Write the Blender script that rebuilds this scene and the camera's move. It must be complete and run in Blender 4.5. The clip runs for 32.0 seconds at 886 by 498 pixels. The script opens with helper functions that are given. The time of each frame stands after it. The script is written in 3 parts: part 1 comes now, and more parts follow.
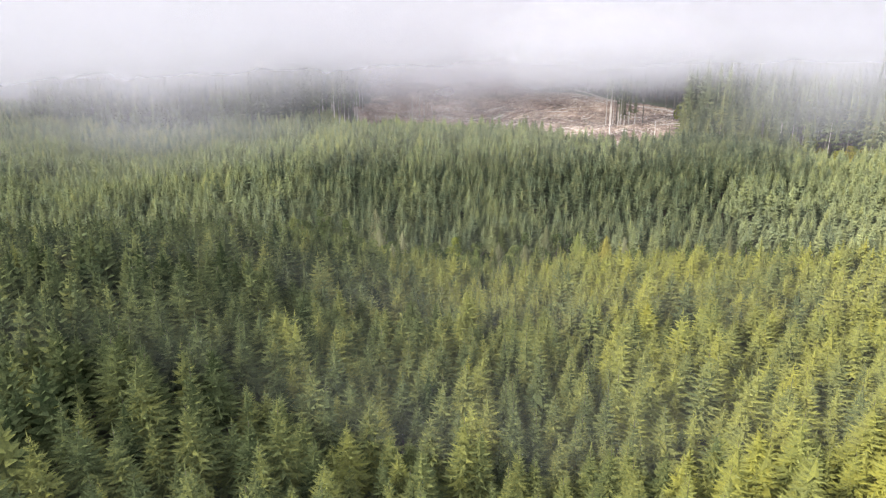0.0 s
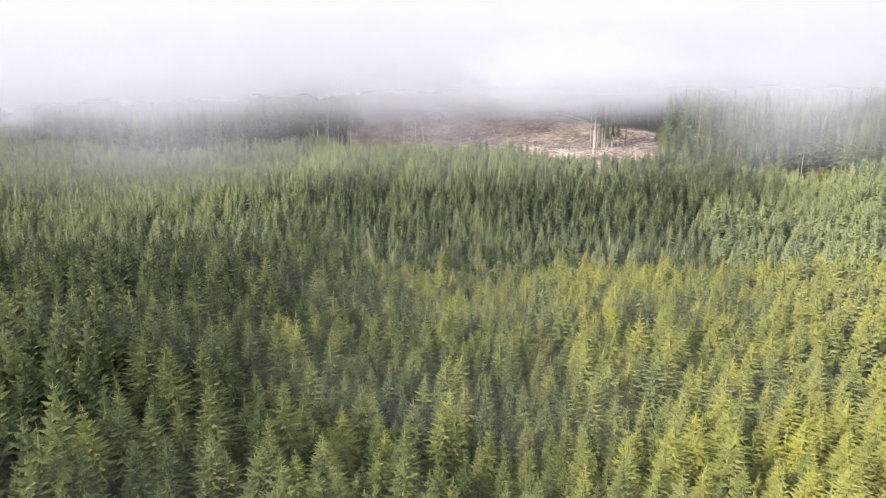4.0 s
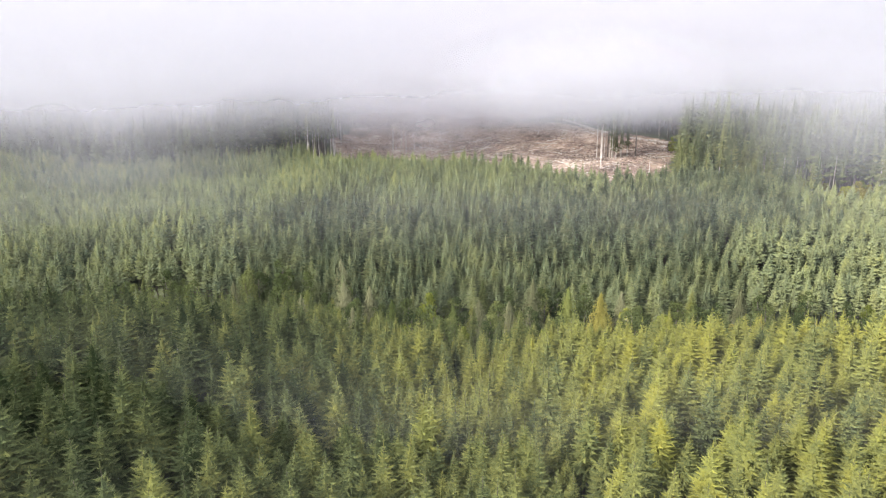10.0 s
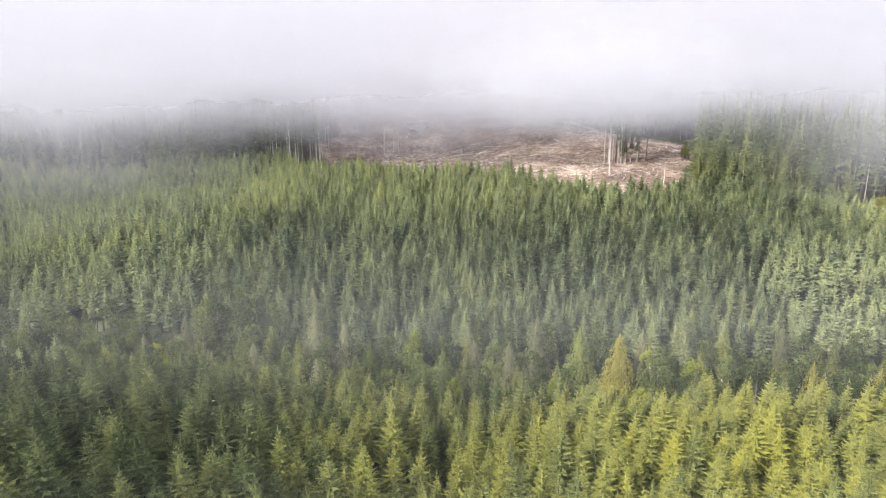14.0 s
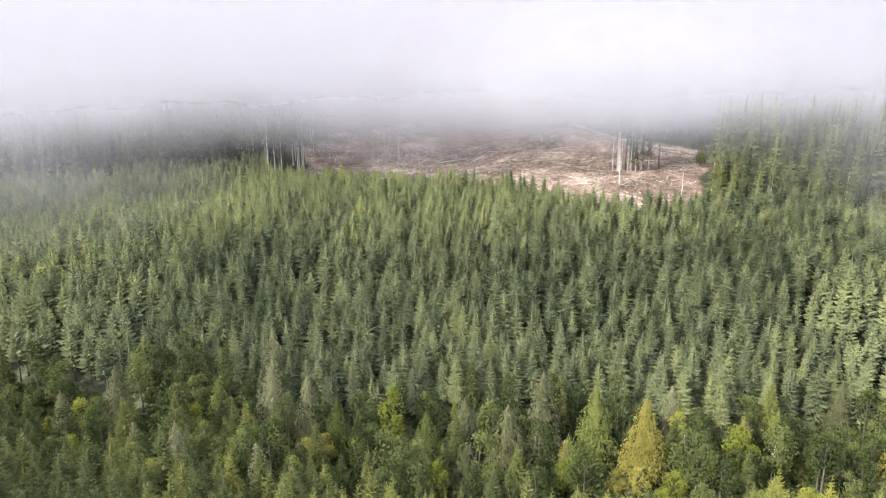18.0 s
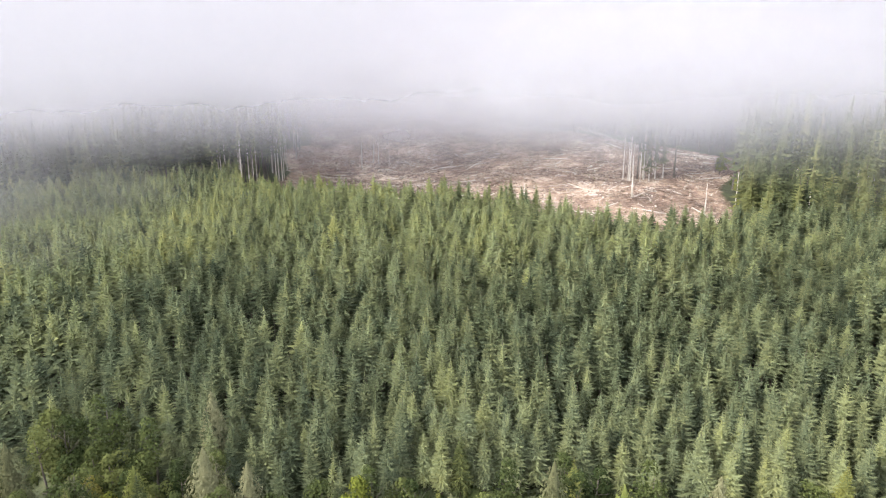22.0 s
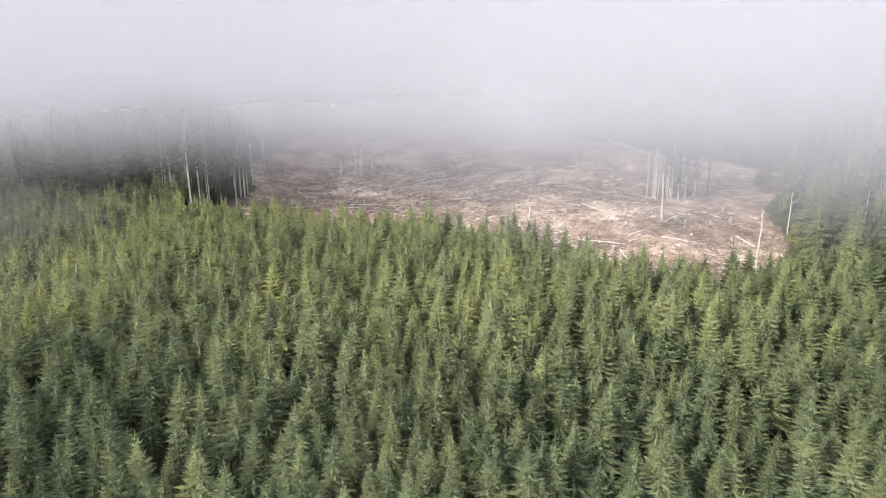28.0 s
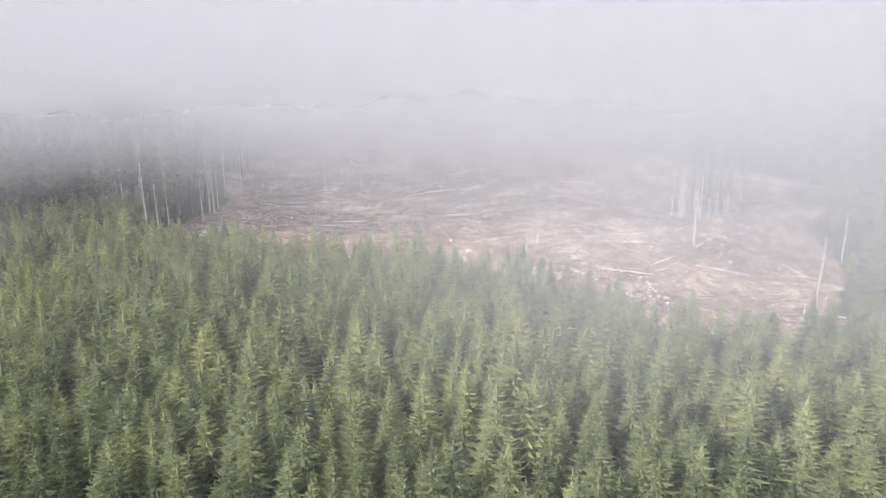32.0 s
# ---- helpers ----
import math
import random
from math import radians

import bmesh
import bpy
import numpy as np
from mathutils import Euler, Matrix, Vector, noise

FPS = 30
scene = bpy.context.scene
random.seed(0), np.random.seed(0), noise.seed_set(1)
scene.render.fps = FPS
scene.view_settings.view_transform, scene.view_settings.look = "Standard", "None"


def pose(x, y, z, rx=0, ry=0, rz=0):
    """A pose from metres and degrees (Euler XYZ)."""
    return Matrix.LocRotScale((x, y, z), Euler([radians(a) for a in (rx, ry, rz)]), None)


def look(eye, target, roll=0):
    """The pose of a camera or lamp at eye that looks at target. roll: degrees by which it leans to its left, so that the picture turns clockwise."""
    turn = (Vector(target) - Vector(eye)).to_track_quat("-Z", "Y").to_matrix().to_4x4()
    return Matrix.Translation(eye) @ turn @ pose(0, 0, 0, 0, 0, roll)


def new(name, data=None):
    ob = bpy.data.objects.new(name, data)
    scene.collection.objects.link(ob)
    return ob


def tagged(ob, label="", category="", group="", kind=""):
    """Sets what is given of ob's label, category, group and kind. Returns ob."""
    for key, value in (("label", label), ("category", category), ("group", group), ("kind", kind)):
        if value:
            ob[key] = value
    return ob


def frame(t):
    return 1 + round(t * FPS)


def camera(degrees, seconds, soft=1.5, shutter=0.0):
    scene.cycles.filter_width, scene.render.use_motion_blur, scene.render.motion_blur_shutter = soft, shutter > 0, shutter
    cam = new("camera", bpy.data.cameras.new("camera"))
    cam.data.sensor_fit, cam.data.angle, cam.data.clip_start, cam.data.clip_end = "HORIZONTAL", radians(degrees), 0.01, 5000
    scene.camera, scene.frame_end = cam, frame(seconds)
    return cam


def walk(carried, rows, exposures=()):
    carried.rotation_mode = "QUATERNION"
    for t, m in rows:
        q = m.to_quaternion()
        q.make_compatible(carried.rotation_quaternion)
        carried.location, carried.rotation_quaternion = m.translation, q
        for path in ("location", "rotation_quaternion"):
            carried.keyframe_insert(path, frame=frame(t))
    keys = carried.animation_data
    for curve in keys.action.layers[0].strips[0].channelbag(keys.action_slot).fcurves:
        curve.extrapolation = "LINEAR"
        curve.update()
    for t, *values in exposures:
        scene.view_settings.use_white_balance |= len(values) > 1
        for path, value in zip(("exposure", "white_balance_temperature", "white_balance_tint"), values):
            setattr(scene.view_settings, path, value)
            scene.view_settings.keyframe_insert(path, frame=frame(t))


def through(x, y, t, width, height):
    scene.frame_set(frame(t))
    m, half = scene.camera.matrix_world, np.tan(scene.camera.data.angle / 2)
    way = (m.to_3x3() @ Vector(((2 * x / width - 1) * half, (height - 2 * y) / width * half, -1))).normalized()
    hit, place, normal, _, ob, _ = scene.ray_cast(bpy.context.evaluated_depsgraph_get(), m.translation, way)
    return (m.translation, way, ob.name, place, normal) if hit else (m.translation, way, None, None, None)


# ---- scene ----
cam = camera(69.2, 32.0, soft=1.2)
# seconds, x, y, z, tilt, roll, turn
PATH = [
    (0, -9.52, -74.91, 58.39, 73.43, -0.34, 0.90),
    (0.5, -9.21, -65.91, 57.73, 72.47, -0.33, 1.38),
    (1, -8.76, -53.06, 56.79, 71.09, -0.31, 2.07),
    (1.5, -8.61, -48.69, 56.47, 70.62, -0.30, 2.31),
    (2, -8.63, -49.20, 56.51, 70.68, -0.30, 2.28),
    (2.5, -8.99, -59.48, 57.26, 71.78, -0.32, 1.73),
    (4.5, -7.59, -86.96, 60.00, 75.69, -0.40, 0.16),
    (6, -7.06, -77.40, 60.00, 75.66, -0.40, 0.13),
    (8, -6.18, -64.62, 60.00, 75.63, -0.40, 0.11),
    (10, -5.13, -51.80, 60.00, 75.61, -0.40, 0.08),
    (12, -3.96, -38.93, 60.00, 75.58, -0.40, 0.06),
    (14, -2.69, -26.01, 60.00, 75.56, -0.40, 0.04),
    (16, -1.36, -13.03, 60.00, 75.54, -0.40, 0.02),
    (18, 0.00, 0.00, 60.00, 75.53, -0.40, 0.00),
    (20, 1.36, 13.09, 60.00, 75.51, -0.40, -0.02),
    (22, 2.67, 26.25, 60.00, 75.50, -0.40, -0.03),
    (24, 3.92, 39.48, 60.00, 75.49, -0.40, -0.04),
    (26, 5.06, 52.78, 60.00, 75.48, -0.40, -0.05),
    (28, 6.06, 66.16, 60.00, 75.48, -0.40, -0.06),
    (30, 6.89, 79.62, 60.00, 75.48, -0.40, -0.06),
    (32, 7.52, 93.15, 60.00, 75.48, -0.40, -0.07),
]
walk(cam, [(t, pose(x, y, z, tilt, 0, turn) @ pose(0, 0, 0, 0, 0, roll)) for t, x, y, z, tilt, roll, turn in PATH], [(0, 1.40), (1, 1.52), (2, 1.52), (4.5, 1.46), (8, 1.43), (14, 1.41), (20, 1.43), (25, 1.32), (32, 1.10)])

# ---- light ----
SUN_HIGH, SUN_ROUND = radians(36), radians(242)
world = bpy.data.worlds.new("overcast_sky")
scene.world = world
world.use_nodes = True
wt = world.node_tree
wt.nodes.clear()
w_out = wt.nodes.new("ShaderNodeOutputWorld")
w_sky = wt.nodes.new("ShaderNodeTexSky")
w_sky.sky_type, w_sky.sun_disc = "NISHITA", False
w_sky.sun_elevation, w_sky.sun_rotation = SUN_HIGH, SUN_ROUND
w_blue = wt.nodes.new("ShaderNodeBackground")
w_blue.inputs["Strength"].default_value = 0.05
w_cloud = wt.nodes.new("ShaderNodeBackground")
w_cloud.inputs["Color"].default_value = (0.89, 0.91, 1.0, 1)
w_cloud.inputs["Strength"].default_value = 1.58
w_add = wt.nodes.new("ShaderNodeAddShader")
wt.links.new(w_sky.outputs[0], w_blue.inputs[0])
wt.links.new(w_blue.outputs[0], w_add.inputs[0])
wt.links.new(w_cloud.outputs[0], w_add.inputs[1])
wt.links.new(w_add.outputs[0], w_out.inputs[0])
sun = new("sun", bpy.data.lights.new("sun", "SUN"))
sun.data.energy, sun.data.angle, sun.data.color = 4.9, radians(7), (1.0, 0.94, 0.82)
sun.matrix_world = look((0, 0, 300), (-math.sin(SUN_ROUND) * math.cos(SUN_HIGH), -math.cos(SUN_ROUND) * math.cos(SUN_HIGH), 300 - math.sin(SUN_HIGH)))
scene.cycles.transparent_max_bounces = 32

# ---- materials ----


def material(name):
    m = bpy.data.materials.new(name)
    m.use_nodes = True
    t = m.node_tree
    t.nodes.clear()
    return m, t


def node(t, kind, **values):
    n = t.nodes.new(kind)
    for key, value in values.items():
        n.inputs[key.replace("_", " ")].default_value = value
    return n


def ramp(t, source, stops):
    n = t.nodes.new("ShaderNodeValToRGB")
    el = n.color_ramp.elements
    while len(el) < len(stops):
        el.new(0.5)
    for e, (at, colour) in zip(el, stops):
        e.position, e.color = at, (*colour, 1)
    t.links.new(source, n.inputs[0])
    return n


def noise_node(t, scale, detail=3.0, rough=0.6, vector=None):
    n = node(t, "ShaderNodeTexNoise", Scale=scale, Detail=detail, Roughness=rough)
    if vector is None:
        vector = t.nodes.new("ShaderNodeNewGeometry").outputs["Position"]
    t.links.new(vector, n.inputs["Vector"])
    return n


def maths(t, op, a, b=0.5, clamp=False):
    n = t.nodes.new("ShaderNodeMath")
    n.operation, n.use_clamp = op, clamp
    for i, v in enumerate((a, b)):
        if isinstance(v, (int, float)):
            n.inputs[i].default_value = v
        else:
            t.links.new(v, n.inputs[i])
    return n.outputs[0]


def foliage(name, stops, own=False, grain=6.0, through=0.33, bluish=0.0):
    """Leaves or needles: one tone a tree, broken up by finer grain; a little light passes through."""
    m, t = material(name)
    if own:
        tone = t.nodes.new("ShaderNodeObjectInfo").outputs["Random"]
        if bluish:
            tone = maths(t, "ADD", maths(t, "MULTIPLY", tone, 0.5), 0.2)
    else:
        a = t.nodes.new("ShaderNodeAttribute")
        a.attribute_name = "tone"
        tone = a.outputs["Fac"]
    fine, broad = noise_node(t, grain, 4), noise_node(t, 0.03, 2)
    piece = t.nodes.new("ShaderNodeNewGeometry").outputs["Random Per Island"]
    s = maths(t, "ADD", maths(t, "MULTIPLY", tone, 0.55), maths(t, "MULTIPLY", maths(t, "SUBTRACT", fine.outputs["Fac"], 0.25), 0.62))
    s = maths(t, "ADD", s, maths(t, "MULTIPLY", maths(t, "SUBTRACT", piece, 0.15), 0.22))
    s = maths(t, "ADD", s, maths(t, "MULTIPLY", maths(t, "SUBTRACT", broad.outputs["Fac"], 0.5), 0.5), True)
    colour = ramp(t, s, stops)
    if bluish:
        # some trees are bluer and paler than their neighbours
        patch = noise_node(t, 0.2, 1, 0.5)
        k = node(t, "ShaderNodeMapRange", From_Min=0.42, From_Max=0.62, To_Min=0.0, To_Max=bluish)
        t.links.new(patch.outputs["Fac"], k.inputs["Value"])
        tint = node(t, "ShaderNodeMixRGB", Color2=(0.84, 1.03, 1.45, 1))
        tint.blend_type = "MULTIPLY"
        t.links.new(k.outputs["Result"], tint.inputs["Fac"])
        t.links.new(colour.outputs[0], tint.inputs["Color1"])
        colour = tint
    b = node(t, "ShaderNodeBsdfDiffuse", Roughness=0.8)
    tr = node(t, "ShaderNodeBsdfTranslucent")
    t.links.new(colour.outputs[0], b.inputs["Color"])
    t.links.new(colour.outputs[0], tr.inputs["Color"])
    mix = node(t, "ShaderNodeMixShader", Fac=through)
    t.links.new(b.outputs[0], mix.inputs[1])
    t.links.new(tr.outputs[0], mix.inputs[2])
    out = t.nodes.new("ShaderNodeOutputMaterial")
    t.links.new(mix.outputs[0], out.inputs[0])
    return m


def surface(name, stops, scale, rough=0.9, bump=0.3, stretch=(1, 1, 1), second=None):
    """A rough natural surface: grain and broader stains through one ramp, with relief."""
    m, t = material(name)
    pos = t.nodes.new("ShaderNodeTexCoord").outputs["Object"]
    mp = t.nodes.new("ShaderNodeMapping")
    mp.inputs["Scale"].default_value = stretch
    t.links.new(pos, mp.inputs["Vector"])
    fine = noise_node(t, scale, 6, 0.65, mp.outputs[0])
    broad = noise_node(t, second or scale * 0.11, 3, 0.5, mp.outputs[0])
    s = maths(t, "ADD", maths(t, "MULTIPLY", fine.outputs["Fac"], 0.6), maths(t, "MULTIPLY", broad.outputs["Fac"], 0.4), True)
    colour = ramp(t, s, stops)
    b = node(t, "ShaderNodeBsdfPrincipled", Roughness=rough)
    b.inputs["Specular IOR Level"].default_value = 0.2
    t.links.new(colour.outputs[0], b.inputs["Base Color"])
    bm_ = node(t, "ShaderNodeBump", Strength=bump, Distance=0.1)
    t.links.new(fine.outputs["Fac"], bm_.inputs["Height"])
    t.links.new(bm_.outputs[0], b.inputs["Normal"])
    out = t.nodes.new("ShaderNodeOutputMaterial")
    t.links.new(b.outputs[0], out.inputs[0])
    return m


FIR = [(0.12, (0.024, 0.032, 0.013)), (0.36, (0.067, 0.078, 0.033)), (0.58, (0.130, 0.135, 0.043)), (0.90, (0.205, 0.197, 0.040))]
# hillside needles: paler and bluer, with distance haze mixed into their colour
FIR_HILL_HAZED = [(0.12, (0.036, 0.046, 0.026)), (0.36, (0.098, 0.112, 0.060)), (0.58, (0.160, 0.174, 0.084)), (0.90, (0.232, 0.238, 0.090))]
OLD = [(0.15, (0.034, 0.043, 0.028)), (0.5, (0.084, 0.098, 0.048)), (0.9, (0.160, 0.168, 0.068))]
fir_joined = foliage("fir_needles", FIR, bluish=0.2)
fir_hazed = foliage("hazed_hillside_fir_needles", FIR_HILL_HAZED, bluish=0.22)
fir_hazed_single = foliage("hazed_hillside_fir_needles_single", FIR_HILL_HAZED, own=True, bluish=0.22)
fir_single = foliage("fir_needles_single", FIR, own=True, bluish=0.2)
old_joined = foliage("old_fir_needles", OLD, grain=3)
old_single = foliage("old_fir_needles_single", OLD, own=True, grain=3)
leaf_green = foliage("alder_leaves", [(0.2, (0.024, 0.034, 0.014)), (0.5, (0.055, 0.068, 0.025)), (0.85, (0.108, 0.120, 0.042))], own=True)
leaf_lime = foliage("lime_green_leaves", [(0.2, (0.07, 0.083, 0.018)), (0.5, (0.13, 0.145, 0.028)), (0.85, (0.20, 0.205, 0.045))], own=True)
leaf_gold = foliage("golden_leaves", [(0.2, (0.10, 0.092, 0.026)), (0.5, (0.165, 0.150, 0.040)), (0.85, (0.24, 0.215, 0.062))], own=True)
leaf_cedar = foliage("cedar_leaves", [(0.2, (0.045, 0.058, 0.020)), (0.5, (0.090, 0.108, 0.034)), (0.85, (0.150, 0.160, 0.050))], own=True)
leaf_dull = foliage("greying_needles", [(0.2, (0.050, 0.054, 0.028)), (0.5, (0.103, 0.106, 0.056)), (0.85, (0.168, 0.166, 0.096))], own=True)
scrub_leaf = foliage("scrub_leaves", [(0.1, (0.023, 0.033, 0.014)), (0.45, (0.053, 0.066, 0.025)), (0.8, (0.115, 0.124, 0.044))])
bark = surface("conifer_bark", [(0.25, (0.035, 0.029, 0.025)), (0.55, (0.085, 0.072, 0.062)), (0.8, (0.16, 0.14, 0.12))], 3.0, stretch=(3, 3, 0.5))
young_bark = surface("young_fir_bark", [(0.25, (0.03, 0.025, 0.02)), (0.8, (0.08, 0.065, 0.05))], 4.0, stretch=(3, 3, 0.5))
pale_bark = surface("weathered_pale_trunk", [(0.25, (0.20, 0.17, 0.15)), (0.5, (0.40, 0.36, 0.32)), (0.8, (0.60, 0.56, 0.51))], 2.5, stretch=(3, 3, 0.4))
log_wood = surface("felled_log_wood", [(0.25, (0.11, 0.088, 0.072)), (0.5, (0.27, 0.23, 0.195)), (0.8, (0.48, 0.44, 0.39))], 4.0)
cut_wood = surface("fresh_cut_wood", [(0.2, (0.36, 0.30, 0.24)), (0.8, (0.60, 0.54, 0.46))], 6.0)

# ---- the lie of the land ----
EDGE = ((-900, 270), (-95, 255), (-62, 240), (-45, 231), (-4, 217), (14, 200), (28, 189), (43, 177), (54, 175), (66, 178), (76, 184), (86, 188), (900, 200))


def bump_at(x, y, cx, cy, wx, wy):
    return np.exp(-(((x - cx) / wx) ** 2) - ((y - cy) / wy) ** 2)


PROFILE_Y = np.array([-3000, -250, -100, -30, 0, 25, 45, 60, 75, 88, 98, 108, 120, 133, 145, 155, 165, 180, 200, 215, 240, 270, 300, 330, 450, 700, 3000.0])
PROFILE_Z = np.array([12, 13, 14, 12.5, 11.5, 11, 9.5, 6.5, 2, -1.5, -2.5, 0.5, 5, 11, 15, 17, 19, 19.8, 19.4, 19, 21.5, 25.2, 29.5, 35, 46, 58, 90.0])
_dense = np.arange(-3000, 3001, 1.0)
_soft = np.interp(_dense, PROFILE_Y, PROFILE_Z)
_kernel = np.hanning(17) / np.hanning(17).sum()
_soft = np.convolve(np.pad(_soft, 8, mode="edge"), _kernel, mode="valid")


def ripple(x, y):
    """Low rolls of the ground, some metres wide."""
    return 0.8 * np.sin(x / 11 + 1.3 * np.sin(y / 17)) + 0.7 * np.sin(y / 9.5 + 1.1 * np.sin(x / 13 + 2)) + 0.35 * np.sin(x / 4.1 + y / 5.3)


def land(x, y):
    x, y = np.asarray(x, float), np.asarray(y, float)
    # the foot of the hill bends away on the side of the valley
    y_of = y + 0.13 * np.clip(x, -120, 0) * bump_at(0, y, 0, 115, 1, 45)
    z = np.interp(y_of, _dense, _soft)
    # the hump, higher on the valley's side, with a fold in the middle
    z = z + 9 / (1 + np.exp((x + 28) / 7)) * bump_at(0, y, 0, 10, 1, 62) + 4 * bump_at(x, y, -42, -35, 25, 35) - 5 * bump_at(x, y, -3, 42, 10, 26)
    # side valley, and the dips beside and behind the hill
    z = z - 15 * bump_at(x, y, -145, 180, 65, 70) - 12 * bump_at(x, y, -170, 300, 85, 70)
    z = z - 7 * bump_at(x, y, 140, 145, 45, 60) - 2 * bump_at(x, y, 88, 212, 24, 24) - 6 * bump_at(x, y, 175, 215, 40, 40) - 4.5 * bump_at(x, y, 115, 168, 32, 32)
    z = z - 11 / (1 + np.exp((x - 28) / 9)) / (1 + np.exp(-(x + 62) / 6)) * bump_at(0, y, 0, 325, 1, 50)
    z = z + 2.5 * bump_at(x, y, 66, 340, 40, 40) + 1.5 * bump_at(x, y, 70, 238, 16, 14)
    return z + ripple(x, y) * 0.7


def front_edge(x):
    return np.interp(x, [p[0] for p in EDGE], [p[1] for p in EDGE])


def in_clearing(x, y):
    right = np.interp(y, [180, 200, 230, 260, 290, 320], [78, 83, 94, 108, 124, 138])
    back = np.interp(x, [-70, 0, 50, 90, 138], [460, 480, 345, 310, 294])
    return (y > front_edge(x)) & (x > -66 + 4 * np.sin(y / 9)) & (x < right + 3 * np.sin(y / 7)) & (y < back)


def in_creek(x, y):
    mid = np.where(x < 8, 89 - np.minimum(x, 0) * 0.14, 83) + 2.5 * np.sin(x / 17.0)
    return np.abs(y - mid) < np.where(x < 8, 19, 22) + 2 * np.sin(x / 9)


def axis(parts):
    out = []
    for a, b, step in parts:
        out += list(np.arange(a, b, step))
    return np.array(out + [parts[-1][1]], float)


def grid_mesh(name, xs, ys, z_of):
    gx, gy = np.meshgrid(xs, ys)
    co = np.stack([gx, gy, z_of(gx, gy)], -1).reshape(-1, 3)
    nx, ny = len(xs), len(ys)
    i = (np.arange(ny - 1)[:, None] * nx + np.arange(nx - 1)[None]).ravel()
    faces = np.stack([i, i + 1, i + nx + 1, i + nx], 1)
    return raw_mesh(name, co, faces)


def raw_mesh(name, co, faces, tone=None, mats=(), which=None, smooth=False):
    """A mesh from arrays of places and of equal-sided faces."""
    co, faces = np.asarray(co, np.float32), np.asarray(faces, np.int32)
    me = bpy.data.meshes.new(name)
    n, k = faces.shape
    me.vertices.add(len(co))
    me.vertices.foreach_set("co", co.ravel())
    me.loops.add(n * k)
    me.loops.foreach_set("vertex_index", faces.ravel())
    me.polygons.add(n)
    me.polygons.foreach_set("loop_start", np.arange(0, n * k, k, dtype=np.int32))
    me.polygons.foreach_set("loop_total", np.full(n, k, np.int32))
    if which is not None:
        me.polygons.foreach_set("material_index", np.asarray(which, np.int32))
    me.polygons.foreach_set("use_smooth", np.full(n, smooth, bool))
    me.update(calc_edges=True)
    if tone is not None:
        me.attributes.new("tone", "FLOAT", "POINT").data.foreach_set("value", np.asarray(tone, np.float32))
    for m in mats:
        me.materials.append(m)
    return me


# ground: forest floor, and the torn soil and bark of the clearing
def ground_material():
    m, t = material("forest_floor_and_torn_soil")
    pos = t.nodes.new("ShaderNodeNewGeometry").outputs["Position"]
    a = t.nodes.new("ShaderNodeAttribute")
    a.attribute_name = "tone"
    fine, mid, broad = noise_node(t, 1.6, 8, 0.7, pos), noise_node(t, 0.35, 5, 0.65, pos), noise_node(t, 0.07, 4, 0.6, pos)
    s = maths(t, "ADD", maths(t, "MULTIPLY", fine.outputs["Fac"], 0.5), maths(t, "MULTIPLY", mid.outputs["Fac"], 0.45))
    s = maths(t, "ADD", s, maths(t, "MULTIPLY", maths(t, "SUBTRACT", broad.outputs["Fac"], 0.42), 0.75), True)
    torn = ramp(t, s, [(0.32, (0.034, 0.022, 0.016)), (0.46, (0.125, 0.082, 0.060)), (0.57, (0.205, 0.142, 0.106)), (0.72, (0.40, 0.33, 0.265))])
    moss = ramp(t, s, [(0.3, (0.012, 0.015, 0.007)), (0.55, (0.032, 0.040, 0.015)), (0.75, (0.065, 0.072, 0.026))])
    mix = t.nodes.new("ShaderNodeMix")
    mix.data_type = "RGBA"
    t.links.new(a.outputs["Fac"], mix.inputs["Factor"])
    t.links.new(moss.outputs[0], mix.inputs["A"])
    t.links.new(torn.outputs[0], mix.inputs["B"])
    b = node(t, "ShaderNodeBsdfPrincipled", Roughness=0.95)
    t.links.new(mix.outputs["Result"], b.inputs["Base Color"])
    bump = node(t, "ShaderNodeBump", Strength=0.7, Distance=0.4)
    t.links.new(fine.outputs["Fac"], bump.inputs["Height"])
    t.links.new(bump.outputs[0], b.inputs["Normal"])
    out = t.nodes.new("ShaderNodeOutputMaterial")
    t.links.new(b.outputs[0], out.inputs[0])
    return m


gx_ = axis([(-3000, -600, 300), (-600, -150, 25), (-150, -80, 4), (-80, 145, 1.5), (145, 200, 5), (200, 600, 25), (600, 3000, 300)])
gy_ = axis([(-3000, -300, 300), (-300, 40, 8), (40, 175, 3), (175, 360, 1.5), (360, 500, 6), (500, 800, 30), (800, 3000, 300)])
rough = np.random.default_rng(4)


def torn_land(x, y):
    z = land(x, y)
    return z + np.where(in_clearing(x, y), rough.normal(0, 0.22, x.shape), 0)


ground_me = grid_mesh("ground", gx_, gy_, torn_land)
co_ = np.zeros(len(ground_me.vertices) * 3)
ground_me.vertices.foreach_get("co", co_)
co_ = co_.reshape(-1, 3)
ground_me.attributes.new("tone", "FLOAT", "POINT").data.foreach_set("value", in_clearing(co_[:, 0], co_[:, 1]).astype(np.float32))
ground_me.materials.append(ground_material())
ground = tagged(new("ground", ground_me), "hilly forest floor with a torn reddish-brown logged clearing", "ground", kind="structure")

# ---- trees ----


